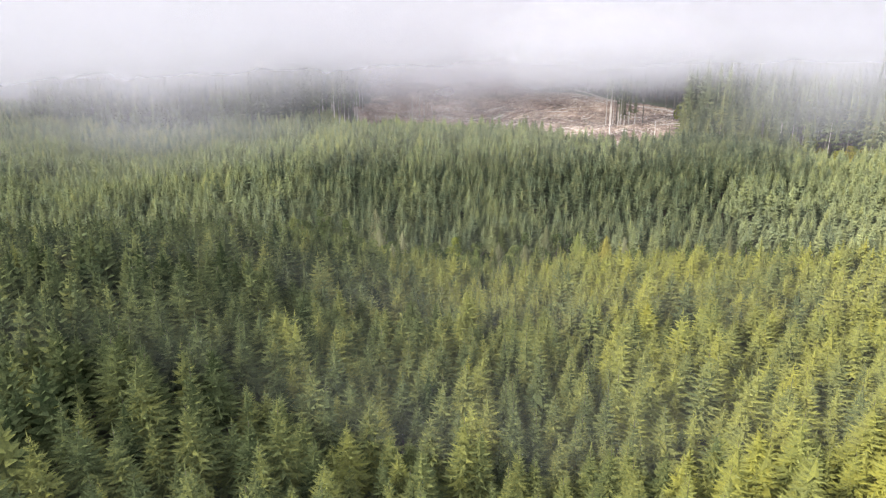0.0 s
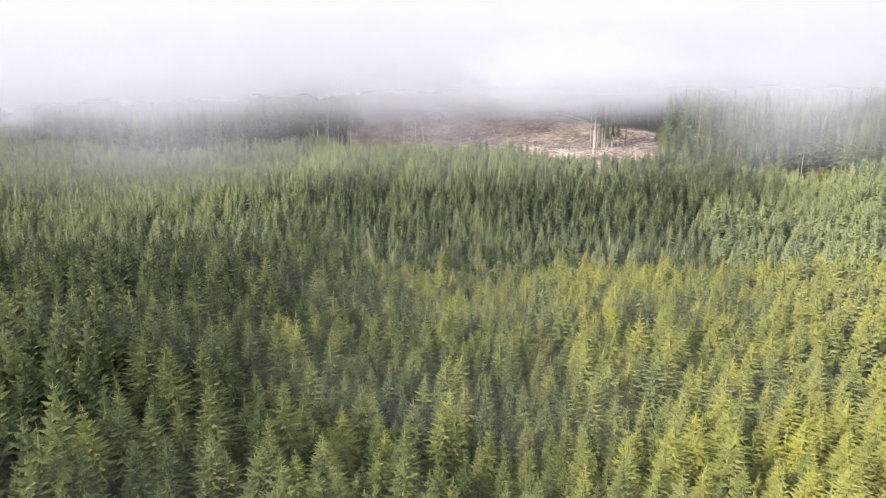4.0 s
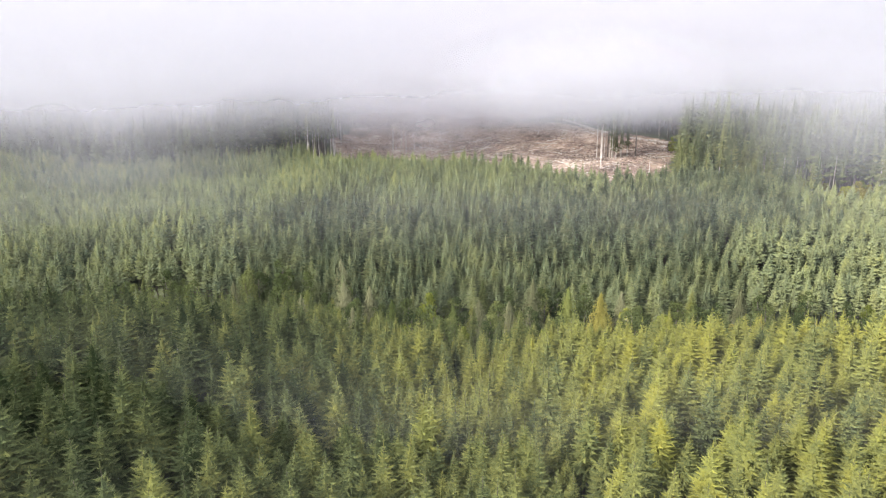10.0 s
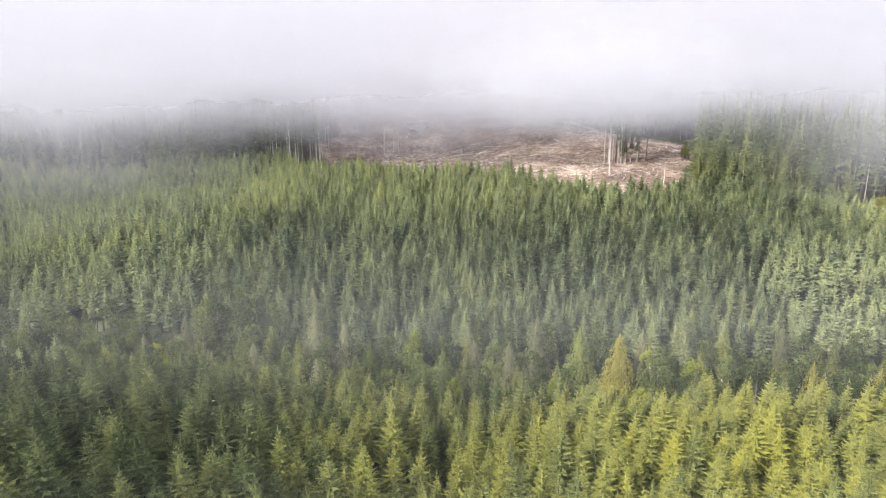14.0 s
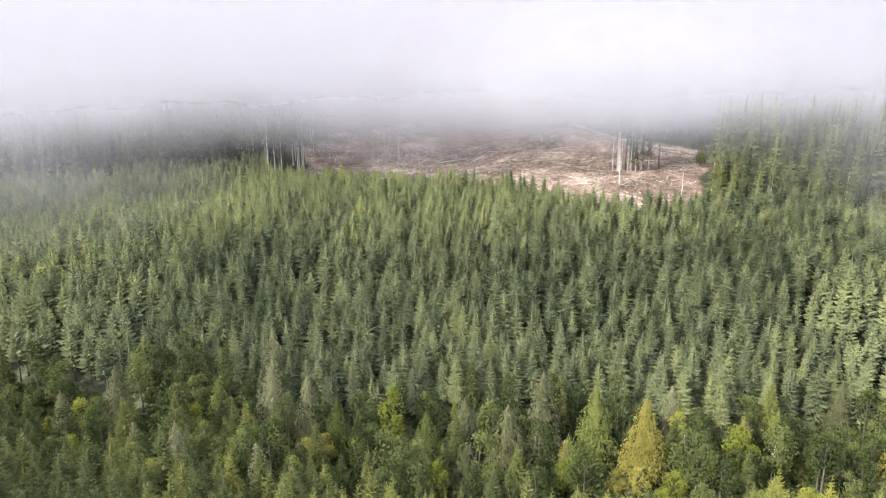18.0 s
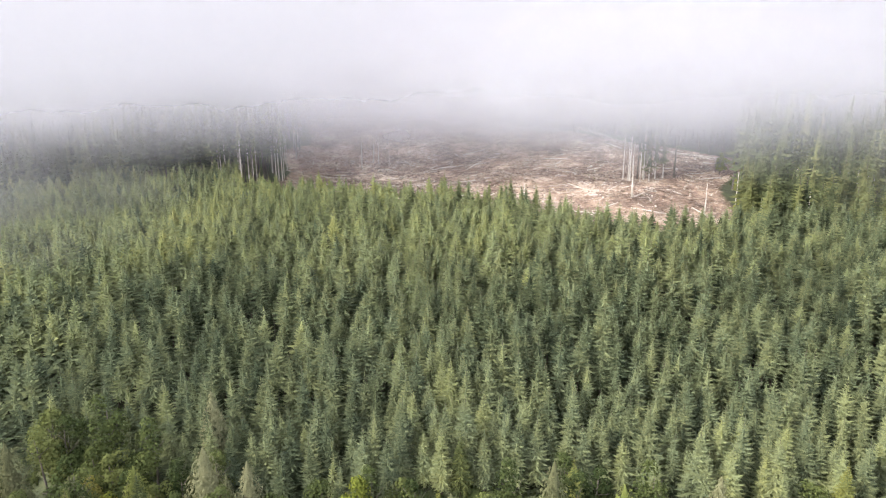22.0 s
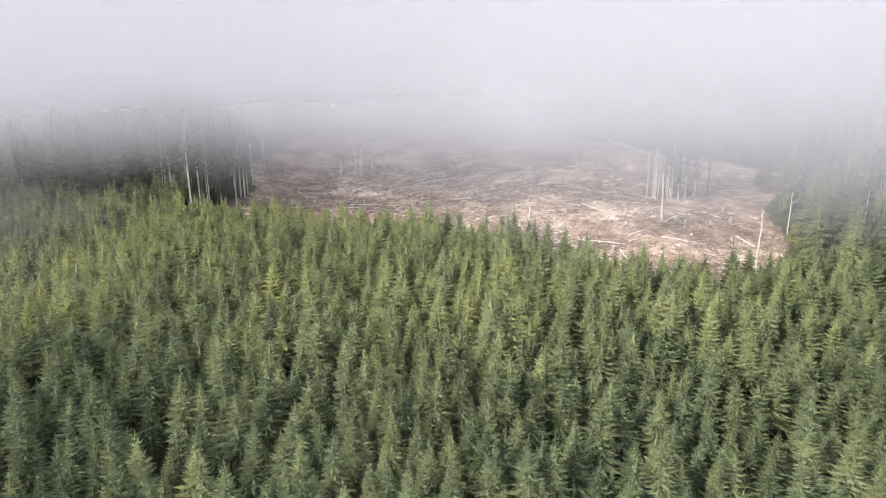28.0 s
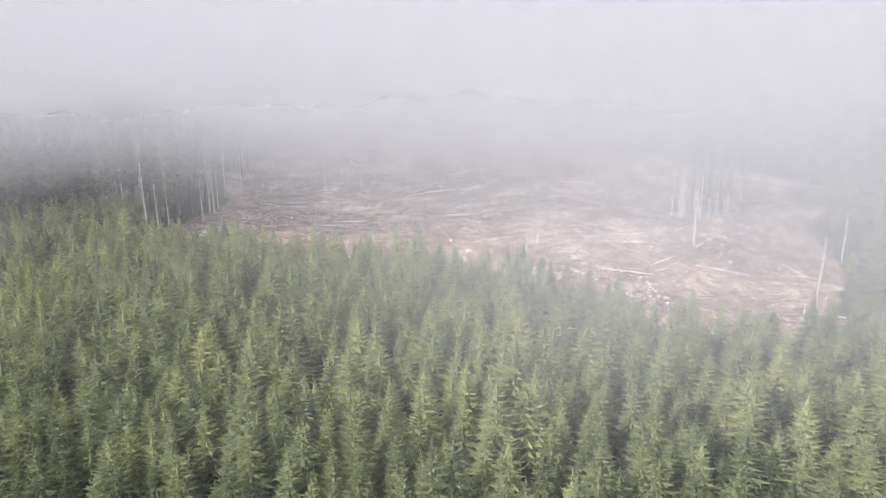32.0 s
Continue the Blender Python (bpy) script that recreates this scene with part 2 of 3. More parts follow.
def conifer(rng, h, r, base, whorls, per, droop, lift, rich, trunk_r, sides=5, ragged=0.15, taper=0.70):
    """Places and triangles of a conifer: whorls of roofed sprays round a tapered trunk. Triangles up to the returned count are needles, the rest bark."""
    co, tri = [], []
    for k in range(whorls):
        u = k / (whorls - 1)
        z = base + (h * 0.975 - base) * u**0.92
        rad = r * (1 - u) ** taper * (1 + rng.uniform(-ragged, ragged)) + 0.06
        if u < 0.12:
            rad *= 0.75 + 2 * u
        n = max(3, round(per * (1 - 0.45 * u)))
        turn = rng.uniform(0, 6.28)
        for b in range(n):
            if rng.random() < 0.05:
                continue
            a = turn + 6.283 * b / n + rng.uniform(-0.25, 0.25)
            L = rad * rng.uniform(0.84, 1.08)
            zz = z + rng.uniform(-0.5, 0.5) * (h - base) / whorls
            slope = lift * (0.25 + u) - droop * (1 - u) + rng.uniform(-0.08, 0.08)
            w = L * rng.uniform(0.30, 0.42) + 0.07
            ca, sa = math.cos(a), math.sin(a)

            def at(d, side, up):
                return (ca * d - sa * side, sa * d + ca * side, zz + up)

            i = len(co)
            sag, mid = w * 0.5, slope * L * 0.5
            tip = slope * L + 0.10 * L
            if rich:
                co.extend([at(0.0, 0, 0), at(L * 0.5, w * 0.30, mid - sag * 0.4), at(L, 0, tip), at(L * 0.5, -w * 0.30, mid - sag * 0.4)])
                tri.extend([(i, i + 1, i + 2), (i, i + 2, i + 3)])
                for e, f in ((1, 0.16), (-1, 0.22), (1, 0.44), (-1, 0.50), (1, 0.66), (-1, 0.72))[: 6 if rich > 1 else 4]:
                    if f > 0.3 and L < 0.5 or f > 0.6 and L < 1.0:
                        continue
                    j = len(co)
                    out = f + rng.uniform(0.20, 0.32)
                    co.extend([at(L * f, 0, slope * L * f), at(L * (f + 0.12), 0, slope * L * (f + 0.12)), at(L * out, e * w * rng.uniform(0.8, 1.25) * (1.3 - f), slope * L * out - sag * rng.uniform(0.1, 0.8) + 0.06 * L)])
                    tri.append((j, j + 1, j + 2))
            else:
                co.extend([at(0.0, 0, 0), at(L * 0.55, w * 0.7, mid - sag), at(L, 0, tip), at(L * 0.55, -w * 0.7, mid - sag)])
                tri.extend([(i, i + 1, i + 2), (i, i + 2, i + 3)])
    # ragged inner skirts of denser needles
    tiers = 5 if rich else 2
    for k in range(tiers):
        u = (k + 0.35) / tiers * 0.74
        z = base + (h - base) * u
        rad, i, turn = r * (1 - u) ** taper * 0.52, len(co), rng.uniform(0, 6.28)
        co.append((0, 0, min(h * 0.97, z + (h - base) * (0.75 / tiers + 0.06))))
        for q in range(6):
            d = rad * (1.0 if q % 2 else 0.62) * rng.uniform(0.85, 1.15)
            co.append((d * math.cos(turn + 1.047 * q), d * math.sin(turn + 1.047 * q), z + rng.uniform(-0.35, 0.35) - (0.25 if q % 2 else 0.0)))
        tri.extend([(i, i + 1 + q, i + 1 + (q + 1) % 6) for q in range(6)])
    i = len(co)
    co.extend([(0.06, 0, h * 0.95), (-0.04, 0.06, h * 0.95), (-0.04, -0.06, h * 0.95), (0, 0, h * 1.01)])
    tri.extend([(i, i + 1, i + 3), (i + 1, i + 2, i + 3), (i + 2, i, i + 3)])
    needles = len(tri)
    i = len(co)
    levels = [(-0.6, 1.25), (0.25, 0.85), (0.6, 0.5), (0.96, 0.08)]
    for f, s in levels:
        for k in range(sides):
            a = 6.283 * k / sides
            co.append((trunk_r * s * math.cos(a), trunk_r * s * math.sin(a), max(-0.6, f * h) if f > 0 else -0.6))
    for lv in range(len(levels) - 1):
        for k in range(sides):
            p, q = i + lv * sides + k, i + lv * sides + (k + 1) % sides
            tri.extend([(p, q, q + sides), (p, q + sides, p + sides)])
    return np.array(co, np.float32), np.array(tri, np.int32), needles


def joined(name, kinds, places, rng, mats, label, category, tone_of, group=""):
    """Many trees in one object. kinds: what conifer() gave; places: rows of x, y, size."""
    cos, tris, tones, which, start = [], [], [], [], 0
    pick = rng.integers(0, len(kinds), len(places))
    ang = rng.uniform(0, 6.283, len(places))
    zs = land(places[:, 0], places[:, 1])
    tone = tone_of(places[:, 0], places[:, 1])
    for k, (co, tri, needles) in enumerate(kinds):
        m = np.where(pick == k)[0]
        if not len(m):
            continue
        c, s, f = np.cos(ang[m])[:, None], np.sin(ang[m])[:, None], places[m, 2][:, None]
        lean = rng.normal(0, 0.02, (len(m), 2))
        wide = f * rng.uniform(0.88, 1.14, (len(m), 1))
        X = (c * co[None, :, 0] - s * co[None, :, 1]) * wide + lean[:, :1] * co[None, :, 2] + places[m, 0][:, None]
        Y = (s * co[None, :, 0] + c * co[None, :, 1]) * wide + lean[:, 1:] * co[None, :, 2] + places[m, 1][:, None]
        Z = co[None, :, 2] * f + zs[m][:, None]
        cos.append(np.stack([X, Y, Z], -1).reshape(-1, 3))
        tris.append((tri[None] + (np.arange(len(m)) * len(co))[:, None, None]).reshape(-1, 3) + start)
        tones.append(np.repeat(tone[m], len(co)))
        w = np.zeros(len(tri), np.int32)
        w[needles:] = 1
        which.append(np.tile(w, len(m)))
        start += len(m) * len(co)
    me = raw_mesh(name, np.concatenate(cos), np.concatenate(tris), np.concatenate(tones), mats, np.concatenate(which))
    return tagged(new(name, me), label, category, group, "stuff")


def part(name, mesh, parent, label=""):
    ob = new(name, mesh)
    ob.parent = parent
    return tagged(ob, label)


def split(name, kind, leaf, wood):
    """Needles and trunk of a conifer as two meshes."""
    co, tri, needles = kind
    out = []
    for nm, some, mat in (("crown", tri[:needles], leaf), ("trunk", tri[needles:], wood)):
        used, back = np.unique(some, return_inverse=True)
        out.append(raw_mesh(name + "_" + nm, co[used], back.reshape(-1, 3), None, [mat], None, nm == "trunk"))
    return out


def tree_thing(name, meshes, x, y, size, turn, label, category, group, sink=0.05):
    top = new(name)
    top.matrix_basis = pose(x, y, float(land(x, y)) - sink, 0, 0, turn) @ Matrix.Diagonal((size, size, size, 1))
    stem = part("trunk", meshes[1], top)
    part("crown", meshes[0], top)
    for mesh, m in meshes[2] if len(meshes) > 2 else ():
        part("limb", mesh, stem).matrix_basis = m
    return tagged(top, label, category, group)


# Random tone a tree, with sunlit, shaded and hazy areas put into it.
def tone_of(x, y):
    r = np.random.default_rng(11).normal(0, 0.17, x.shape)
    # hump sunlit right and shaded left; hill paler for haze, darker under fog
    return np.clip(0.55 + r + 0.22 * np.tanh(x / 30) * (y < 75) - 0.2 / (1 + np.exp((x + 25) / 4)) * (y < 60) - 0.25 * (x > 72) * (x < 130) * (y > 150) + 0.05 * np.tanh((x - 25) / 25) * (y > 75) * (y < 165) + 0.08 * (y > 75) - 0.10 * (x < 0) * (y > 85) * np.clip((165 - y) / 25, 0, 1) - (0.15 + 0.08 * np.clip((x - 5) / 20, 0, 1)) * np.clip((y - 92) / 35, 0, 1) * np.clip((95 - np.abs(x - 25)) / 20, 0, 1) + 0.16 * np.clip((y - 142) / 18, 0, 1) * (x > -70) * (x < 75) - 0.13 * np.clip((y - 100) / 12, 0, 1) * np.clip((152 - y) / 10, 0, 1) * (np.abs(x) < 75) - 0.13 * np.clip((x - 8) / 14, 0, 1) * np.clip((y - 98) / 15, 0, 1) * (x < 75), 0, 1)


rng = np.random.default_rng(7)
SPACE = 2.95
px, py = np.meshgrid(np.arange(-330, 330, SPACE), np.arange(-160, 330, SPACE * 0.87))
px = px + (np.arange(px.shape[0])[:, None] % 2) * SPACE / 2
px, py = (px + rng.normal(0, 0.62, px.shape)).ravel(), (py + rng.normal(0, 0.62, py.shape)).ravel()
ahead = py + 99
keep = (np.abs(px) < 0.71 * ahead + 14) & (py > -88) & (rng.random(px.shape) > 0.09)
keep &= ~in_creek(px, py) & ((py < front_edge(px) - 0.5) | (px < -70) | ((px > 76) & (py < np.where(px < 128, 183, 190)))) & ~in_clearing(px, py) & ((py < 300) | (px > -75)) & (((px + 3) / 4) ** 2 + ((py - 45) / 5) ** 2 > 1) & (((px - 152) / 18) ** 2 + ((py - 198) / 22) ** 2 > 1) 
px, py = px[keep], py[keep]
size = np.clip(rng.normal(1.0, 0.12, px.shape), 0.62, 1.25)
size = size * (1 - 0.2 * np.clip((py - 45) / 20, 0, 1) * (py < 80))
size = np.where((py > 80) & (py < 117), size * 0.92, size)
size = size * (1 + 0.15 * np.clip((px - 72) / 15, 0, 1) * np.clip((128 - px) / 10, 0, 1) * np.clip((py - 152) / 25, 0, 1))
young = np.stack([px, py, size], 1)
# the wood goes on to both sides and behind
bx, by = np.meshgrid(np.arange(-240, 240, 5.6), np.arange(-190, 205, 5.6))
bx, by = (bx + rng.normal(0, 0.9, bx.shape)).ravel(), (by + rng.normal(0, 0.9, by.shape)).ravel()
side_on = ((np.abs(bx) > 0.71 * (by + 99) + 15) | (by < -89)) & (np.abs(bx) < 150 + 0.3 * (by + 190)) & ~in_creek(bx, by)
beyond = np.stack([bx[side_on], by[side_on], np.clip(rng.normal(1.05, 0.13, side_on.sum()), 0.6, 1.3)], 1)

# the strip that the camera passes over
near = ((np.abs(px - 0.5) < 32 + 0.26 * (py + 65)) & (np.abs(px - 6) < 70) & (py > -62) & (py < 200)) | ((px > 70) & (px < 128) & (py > 140) & (py < 215))
close = near & (np.abs(px - 2) < 7.5) & (py > -60) & (py < 160)
picked = np.where(close)[0][:300]
alone = np.zeros(len(px), bool)
alone[picked] = True
rich_kinds = [conifer(rng, rng.uniform(12.2, 13.8), rng.uniform(2.5, 2.9), 2.0, 26, 11, 0.34, 0.36, 2, 0.15, 5, 0.11, 0.92) for _ in range(7)]
mid_kinds = [conifer(rng, rng.uniform(12.0, 14.0), rng.uniform(2.5, 2.9), 5.2, 17, 9, 0.34, 0.36, 1, 0.15, 3, 0.11, 0.92) for _ in range(8)]
low_kinds = [conifer(rng, rng.uniform(11.0, 13.5), rng.uniform(2.5, 2.9), 1.2, 22, 9, 0.34, 0.36, 1, 0.15, 3, 0.11, 0.92) for _ in range(5)]
far_kinds = [conifer(rng, rng.uniform(12.0, 14.0), rng.uniform(2.4, 2.8), 5.2, 13, 8, 0.34, 0.34, 0, 0.15, 3, 0.13, 0.92) for _ in range(6)]
hill = py > 78
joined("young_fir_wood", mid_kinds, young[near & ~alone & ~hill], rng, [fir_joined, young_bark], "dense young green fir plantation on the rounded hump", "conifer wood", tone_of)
skirt = near & ~alone & hill & (py < 124)
joined("young_fir_wood", low_kinds, young[skirt], rng, [fir_hazed, young_bark], "young firs branched to the ground at the foot of the hill", "conifer wood", tone_of)
joined("young_fir_wood", mid_kinds, young[near & ~alone & hill & ~skirt], rng, [fir_hazed, young_bark], "dense young blue-green fir plantation covering the hillside", "conifer wood", tone_of)
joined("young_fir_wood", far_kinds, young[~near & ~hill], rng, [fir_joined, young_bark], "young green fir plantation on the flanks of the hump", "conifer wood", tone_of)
joined("young_fir_wood", far_kinds, young[~near & hill], rng, [fir_hazed, young_bark], "dense young fir plantation farther up the misty slopes", "conifer wood", tone_of)
cheap_kinds = [conifer(rng, rng.uniform(12.2, 13.8), rng.uniform(3.0, 3.4), 3.0, 6, 5, 0.4, 0.4, 0, 0.15, 3, 0.2) for _ in range(4)]
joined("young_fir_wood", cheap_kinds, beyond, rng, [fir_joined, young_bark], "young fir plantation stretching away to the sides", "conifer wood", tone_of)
singles = [split("young_fir", k, fir_single, young_bark) for k in rich_kinds]
hazed_singles = [split("young_fir", k, fir_hazed_single, young_bark) for k in rich_kinds]
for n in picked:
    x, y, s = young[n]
    tree_thing("young_fir", (hazed_singles if y > 78 else singles)[rng.integers(0, 7)], x, y, s, rng.uniform(0, 360), "young green fir with layered whorled branches", "fir tree", "young firs of the plantation")

# ---- old forest round the clearing ----
px, py = np.meshgrid(np.arange(-330, 330, 5.4), np.arange(165, 405, 5.4))
px, py = (px + rng.normal(0, 1.3, px.shape)).ravel(), (py + rng.normal(0, 1.3, py.shape)).ravel()
left = (px < -72) & (py > 268)
right = (px > 80) & (py > 180 + 0.1 * (px - 78))
behind = (py > 318) & (px > 40)
keep = (((px - 152) / 18) ** 2 + ((py - 200) / 22) ** 2 > 1) & (left | right | behind) & ~in_clearing(px - 4 * np.sign(px), py) & (rng.random(px.shape) > 0.12) & (np.abs(px) < 0.71 * (py + 99) + 8) & (np.abs(px) < 240)
px, py = px[keep], py[keep]
size = np.clip(rng.normal(1.0, 0.12, px.shape), 0.7, 1.3) * np.where(px > 60, np.clip(0.68 + (py - 180) / 130, 0.68, 1.0), 0.95)
old = np.stack([px, py, size], 1)
old_kinds = [conifer(rng, rng.uniform(31, 36), rng.uniform(3.0, 3.8), rng.uniform(7, 13), 15, 6, 0.42, 0.18, 0, 0.38, 6, 0.35) for _ in range(6)]
# the dark stand with long bare stems on the side valley's shoulder
sx, sy = rng.uniform(-118, -67, 130), rng.uniform(262, 306, 130)
dark_kinds = [conifer(rng, rng.uniform(30, 35), rng.uniform(3.0, 3.7), rng.uniform(12, 16), 14, 7, 0.45, 0.15, 0, 0.3, 6, 0.3) for _ in range(4)]
joined("old_fir_wood", dark_kinds, np.stack([sx, sy, rng.uniform(0.85, 1.2, 130)], 1), rng, [old_joined, bark], "dark stand of tall conifers with long bare stems", "conifer wood", lambda x, y: np.random.default_rng(4).uniform(0.0, 0.5, x.shape))
front = (px > 60) & (py < 215) & (px < 135)
joined("old_fir_wood", old_kinds, old[~front], rng, [old_joined, bark], "tall dark old conifer forest half hidden in fog", "conifer wood", lambda x, y: np.random.default_rng(3).uniform(0.1, 0.8, x.shape))
edge_kinds = [conifer(rng, rng.uniform(25, 32), rng.uniform(4.0, 5.2), rng.uniform(1.5, 5), 30, 9, 0.40, 0.22, 2, 0.36, 7, 0.3, 0.62) for _ in range(4)]
edge_meshes = [split("old_fir", k, old_single, bark) for k in edge_kinds]
for x, y, s in old[front]:
    tree_thing("old_fir", edge_meshes[rng.integers(0, 4)], x, y, s, rng.uniform(0, 360), "tall green conifer at the edge of the logged clearing", "conifer", "tall conifers beside the clearing")

# bare-stemmed trees left standing along the cut edges
bare_kinds = [conifer(rng, rng.uniform(31, 36), rng.uniform(1.6, 2.4), rng.uniform(12, 19), 16, 5, 0.5, 0.1, 0, rng.uniform(0.17, 0.3), 7, 0.5) for _ in range(6)]
bare_meshes = [split("bare_stemmed_fir", k, old_single, bark if n % 3 == 2 else pale_bark) for n, k in enumerate(bare_kinds)]
spots = []
for n in range(14):
    spots.append((rng.uniform(-82, -64), rng.uniform(257, 264), rng.uniform(0.85, 1.05)))
for n in range(36):
    spots.append((-64 + rng.uniform(-11, 3), 270 + n * 3.2 + rng.uniform(-2.5, 2.5), rng.uniform(0.8, 1.05)))
for n in range(8):
    y = rng.uniform(190, 290)
    spots.append((float(np.interp(y, [186, 200, 230, 260, 300], [84, 94, 105, 116, 134])) + rng.uniform(3, 14), y, rng.uniform(0.7, 0.95)))
for n in range(20):
    spots.append((rng.uniform(134, 176), rng.uniform(222, 248), rng.uniform(0.8, 1.0)))
for n in range(12):
    spots.append((rng.uniform(172, 196), rng.uniform(205, 216), rng.uniform(0.7, 0.9)))
for n in range(16):
    spots.append((rng.uniform(106, 140), rng.uniform(206, 226), rng.uniform(0.85, 1.05)))
for x, y, s in spots:
    tree_thing("bare_stemmed_fir", bare_meshes[rng.integers(0, 6)], x, y, s, rng.uniform(0, 360), "tall conifer with a long bare pale stem at the cut edge", "conifer", "bare-stemmed conifers along the cut edge", 0.2)
# the clump left in the clearing
slim_meshes = [split("slim_fir", conifer(rng, h, 2.3, 5, 26, 7, 0.5, 0.2, 2, 0.24, 7, 0.45), leaf_dull, pale_bark) for h in (33, 30)]
for n in range(15):
    a, d = rng.uniform(0, 6.28), rng.uniform(1, 10.5)
    meshes = bare_meshes[rng.integers(0, 6)] if n < 10 else slim_meshes[n % 2]
    tree_thing("bare_stemmed_fir", meshes, 79 + d * math.cos(a) * (1 if n < 10 else 0.6), 266 + 0.7 * d * math.sin(a), rng.uniform(0.8, 1.1), rng.uniform(0, 360), "tall thin conifer standing amid the logged clearing", "conifer", "clump of trees standing in the clearing", 0.2)

# ---- the clearing ----


def rod(rng, length, r0, r1, sides=6, wobble=0.0, rings=5):
    """A tapered stem along +z, uneven along its length, closed at both ends."""
    co, quads = [], []
    off = np.zeros(2)
    for k in range(rings):
        f = k / (rings - 1)
        off = off + rng.normal(0, wobble, 2) * (k > 0)
        r = r0 + (r1 - r0) * f
        for j in range(sides):
            a = 6.283 * j / sides
            rr = r * (1 + rng.uniform(-0.12, 0.12))
            co.append((off[0] + rr * math.cos(a), off[1] + rr * math.sin(a), f * length))
    for k in range(rings - 1):
        for j in range(sides):
            p, q = k * sides + j, k * sides + (j + 1) % sides
            quads.append((p, q, q + sides, p + sides))
    bm = bmesh.new()
    vs = [bm.verts.new(c) for c in co]
    for f in quads:
        bm.faces.new([vs[i] for i in f])
    bm.faces.new(vs[:sides][::-1])
    bm.faces.new(vs[-sides:])
    return bm


def finish(bm, name, mat, smooth=False):
    me = bpy.data.meshes.new(name)
    bm.to_mesh(me)
    bm.free()
    me.materials.append(mat)
    for p in me.polygons:
        p.use_smooth = smooth
    return me


def stump_meshes(rng):
    h, r = rng.uniform(0.6, 1.2), rng.uniform(0.28, 0.50)
    bm = rod(rng, h, r * 1.35, r, 9, 0.02, 4)
    for v in bm.verts:
        if v.co.z < 0.01:
            v.co.x *= 1.25
            v.co.y *= 1.25
            v.co.z = -0.4
        elif v.co.z > h - 0.01:
            v.co.z += rng.uniform(-0.10, 0.12)
    top = rod(rng, 0.05, r * 0.86, r * 0.82, 9, 0, 2)
    for v in top.verts:
        v.co.z += h + 0.03
    return finish(bm, "stump_body", pale_bark if rng.random() < 0.4 else log_wood), finish(top, "cut_face", cut_wood)


stump_kinds = [stump_meshes(rng) for _ in range(6)]
made = 0
while made < 280:
    x, y = rng.uniform(-64, 136), rng.uniform(184, 380)
    if not in_clearing(x, y) or rng.random() > (1.0 if y < 300 else 0.45):
        continue
    body, face = stump_kinds[rng.integers(0, 6)]
    s = rng.uniform(0.4, 0.9)
    st = new("stump", body)
    st.matrix_basis = pose(x, y, float(land(x, y)), rng.normal(0, 5), rng.normal(0, 5), rng.uniform(0, 360)) @ Matrix.Diagonal((s, s, s * rng.uniform(0.8, 1.5), 1))
    part("cut_face", face, st, "pale sawn top")
    tagged(st, "weathered pale tree stump in the logged clearing", "stump", "stumps in the clearing")
    made += 1
cut_end = finish(rod(rng, 0.03, 1.0, 1.0, 8, 0, 2), "cut_end", cut_wood)


def add_ends(ob, length, r):
    for z, k in ((-0.02, 0.95), (length - 0.01, 0.55)):
        part("cut_end", cut_end, ob, "pale sawn end").matrix_basis = Matrix.LocRotScale((0, 0, z), None, (r * k, r * k, 1))


LOGS = ((2.5, 0.22), (4, 0.2), (6, 0.22), (8, 0.2), (11, 0.24), (3, 0.16))
log_meshes = [finish(rod(rng, L, r, r * 0.6, 8, 0.0, 6), "log", pale_bark if r > 0.21 else log_wood, True) for L, r in LOGS]


def lying(ob, x, y, turn, length):
    """Lays a stem down along the ground between its two ends."""
    x1, y1 = x + math.cos(turn) * length, y + math.sin(turn) * length
    a, b = Vector((x, y, float(land(x, y)) + 0.18)), Vector((x1, y1, float(land(x1, y1)) + 0.18))
    ob.matrix_basis = Matrix.Translation(a) @ (b - a).to_track_quat("Z", "Y").to_matrix().to_4x4()


made = 0
while made < 220:
    x, y = rng.uniform(-62, 130), rng.uniform(186, 350)
    if not in_clearing(x, y):
        continue
    k = int(rng.integers(0, 6))
    ob = new("log", log_meshes[k])
    lying(ob, x, y, rng.normal(0.0, 0.9) + (3.14 if rng.random() < 0.5 else 0), LOGS[k][0])
    add_ends(ob, *LOGS[k])
    tagged(ob, "bleached felled log lying on the torn ground", "log", "felled logs in the clearing")
    made += 1

# slash: broken branches and tops over the whole clearing
n = 80000
x, y = rng.uniform(-66, 138, n), rng.uniform(182, 400, n)
thick = 0.5 + 0.5 * np.sin(x / 6 + 2 * np.sin(y / 11)) * np.sin(y / 5 + 1.5 * np.sin(x / 9))
ok = in_clearing(x, y) & (rng.random(n) < 0.25 + 0.75 * thick)
x, y = x[ok], y[ok]
n = len(x)
turn, tilt, half, r = rng.uniform(0, 6.28, n), rng.normal(0, 0.22, n), rng.uniform(0.3, 1.35, n) ** 1.4, rng.uniform(0.025, 0.085, n)
ax = np.stack([np.cos(turn) * np.cos(tilt), np.sin(turn) * np.cos(tilt), np.sin(tilt)], 1)
side = np.stack([-np.sin(turn), np.cos(turn), 0 * turn], 1)
up = np.cross(ax, side)
mid = np.stack([x, y, land(x, y) + rng.uniform(0.05, 0.5, n)], 1)
corners = []
for e in (-1, 1):
    for j in range(3):
        a = 2.094 * j
        corners.append(mid + ax * (e * half)[:, None] + (side * math.cos(a) + up * math.sin(a)) * r[:, None])
co = np.stack(corners, 1).reshape(-1, 3)
f = np.array([(0, 1, 4, 3), (1, 2, 5, 4), (2, 0, 3, 5)])
faces = (f[None] + (np.arange(n) * 6)[:, None, None]).reshape(-1, 4)
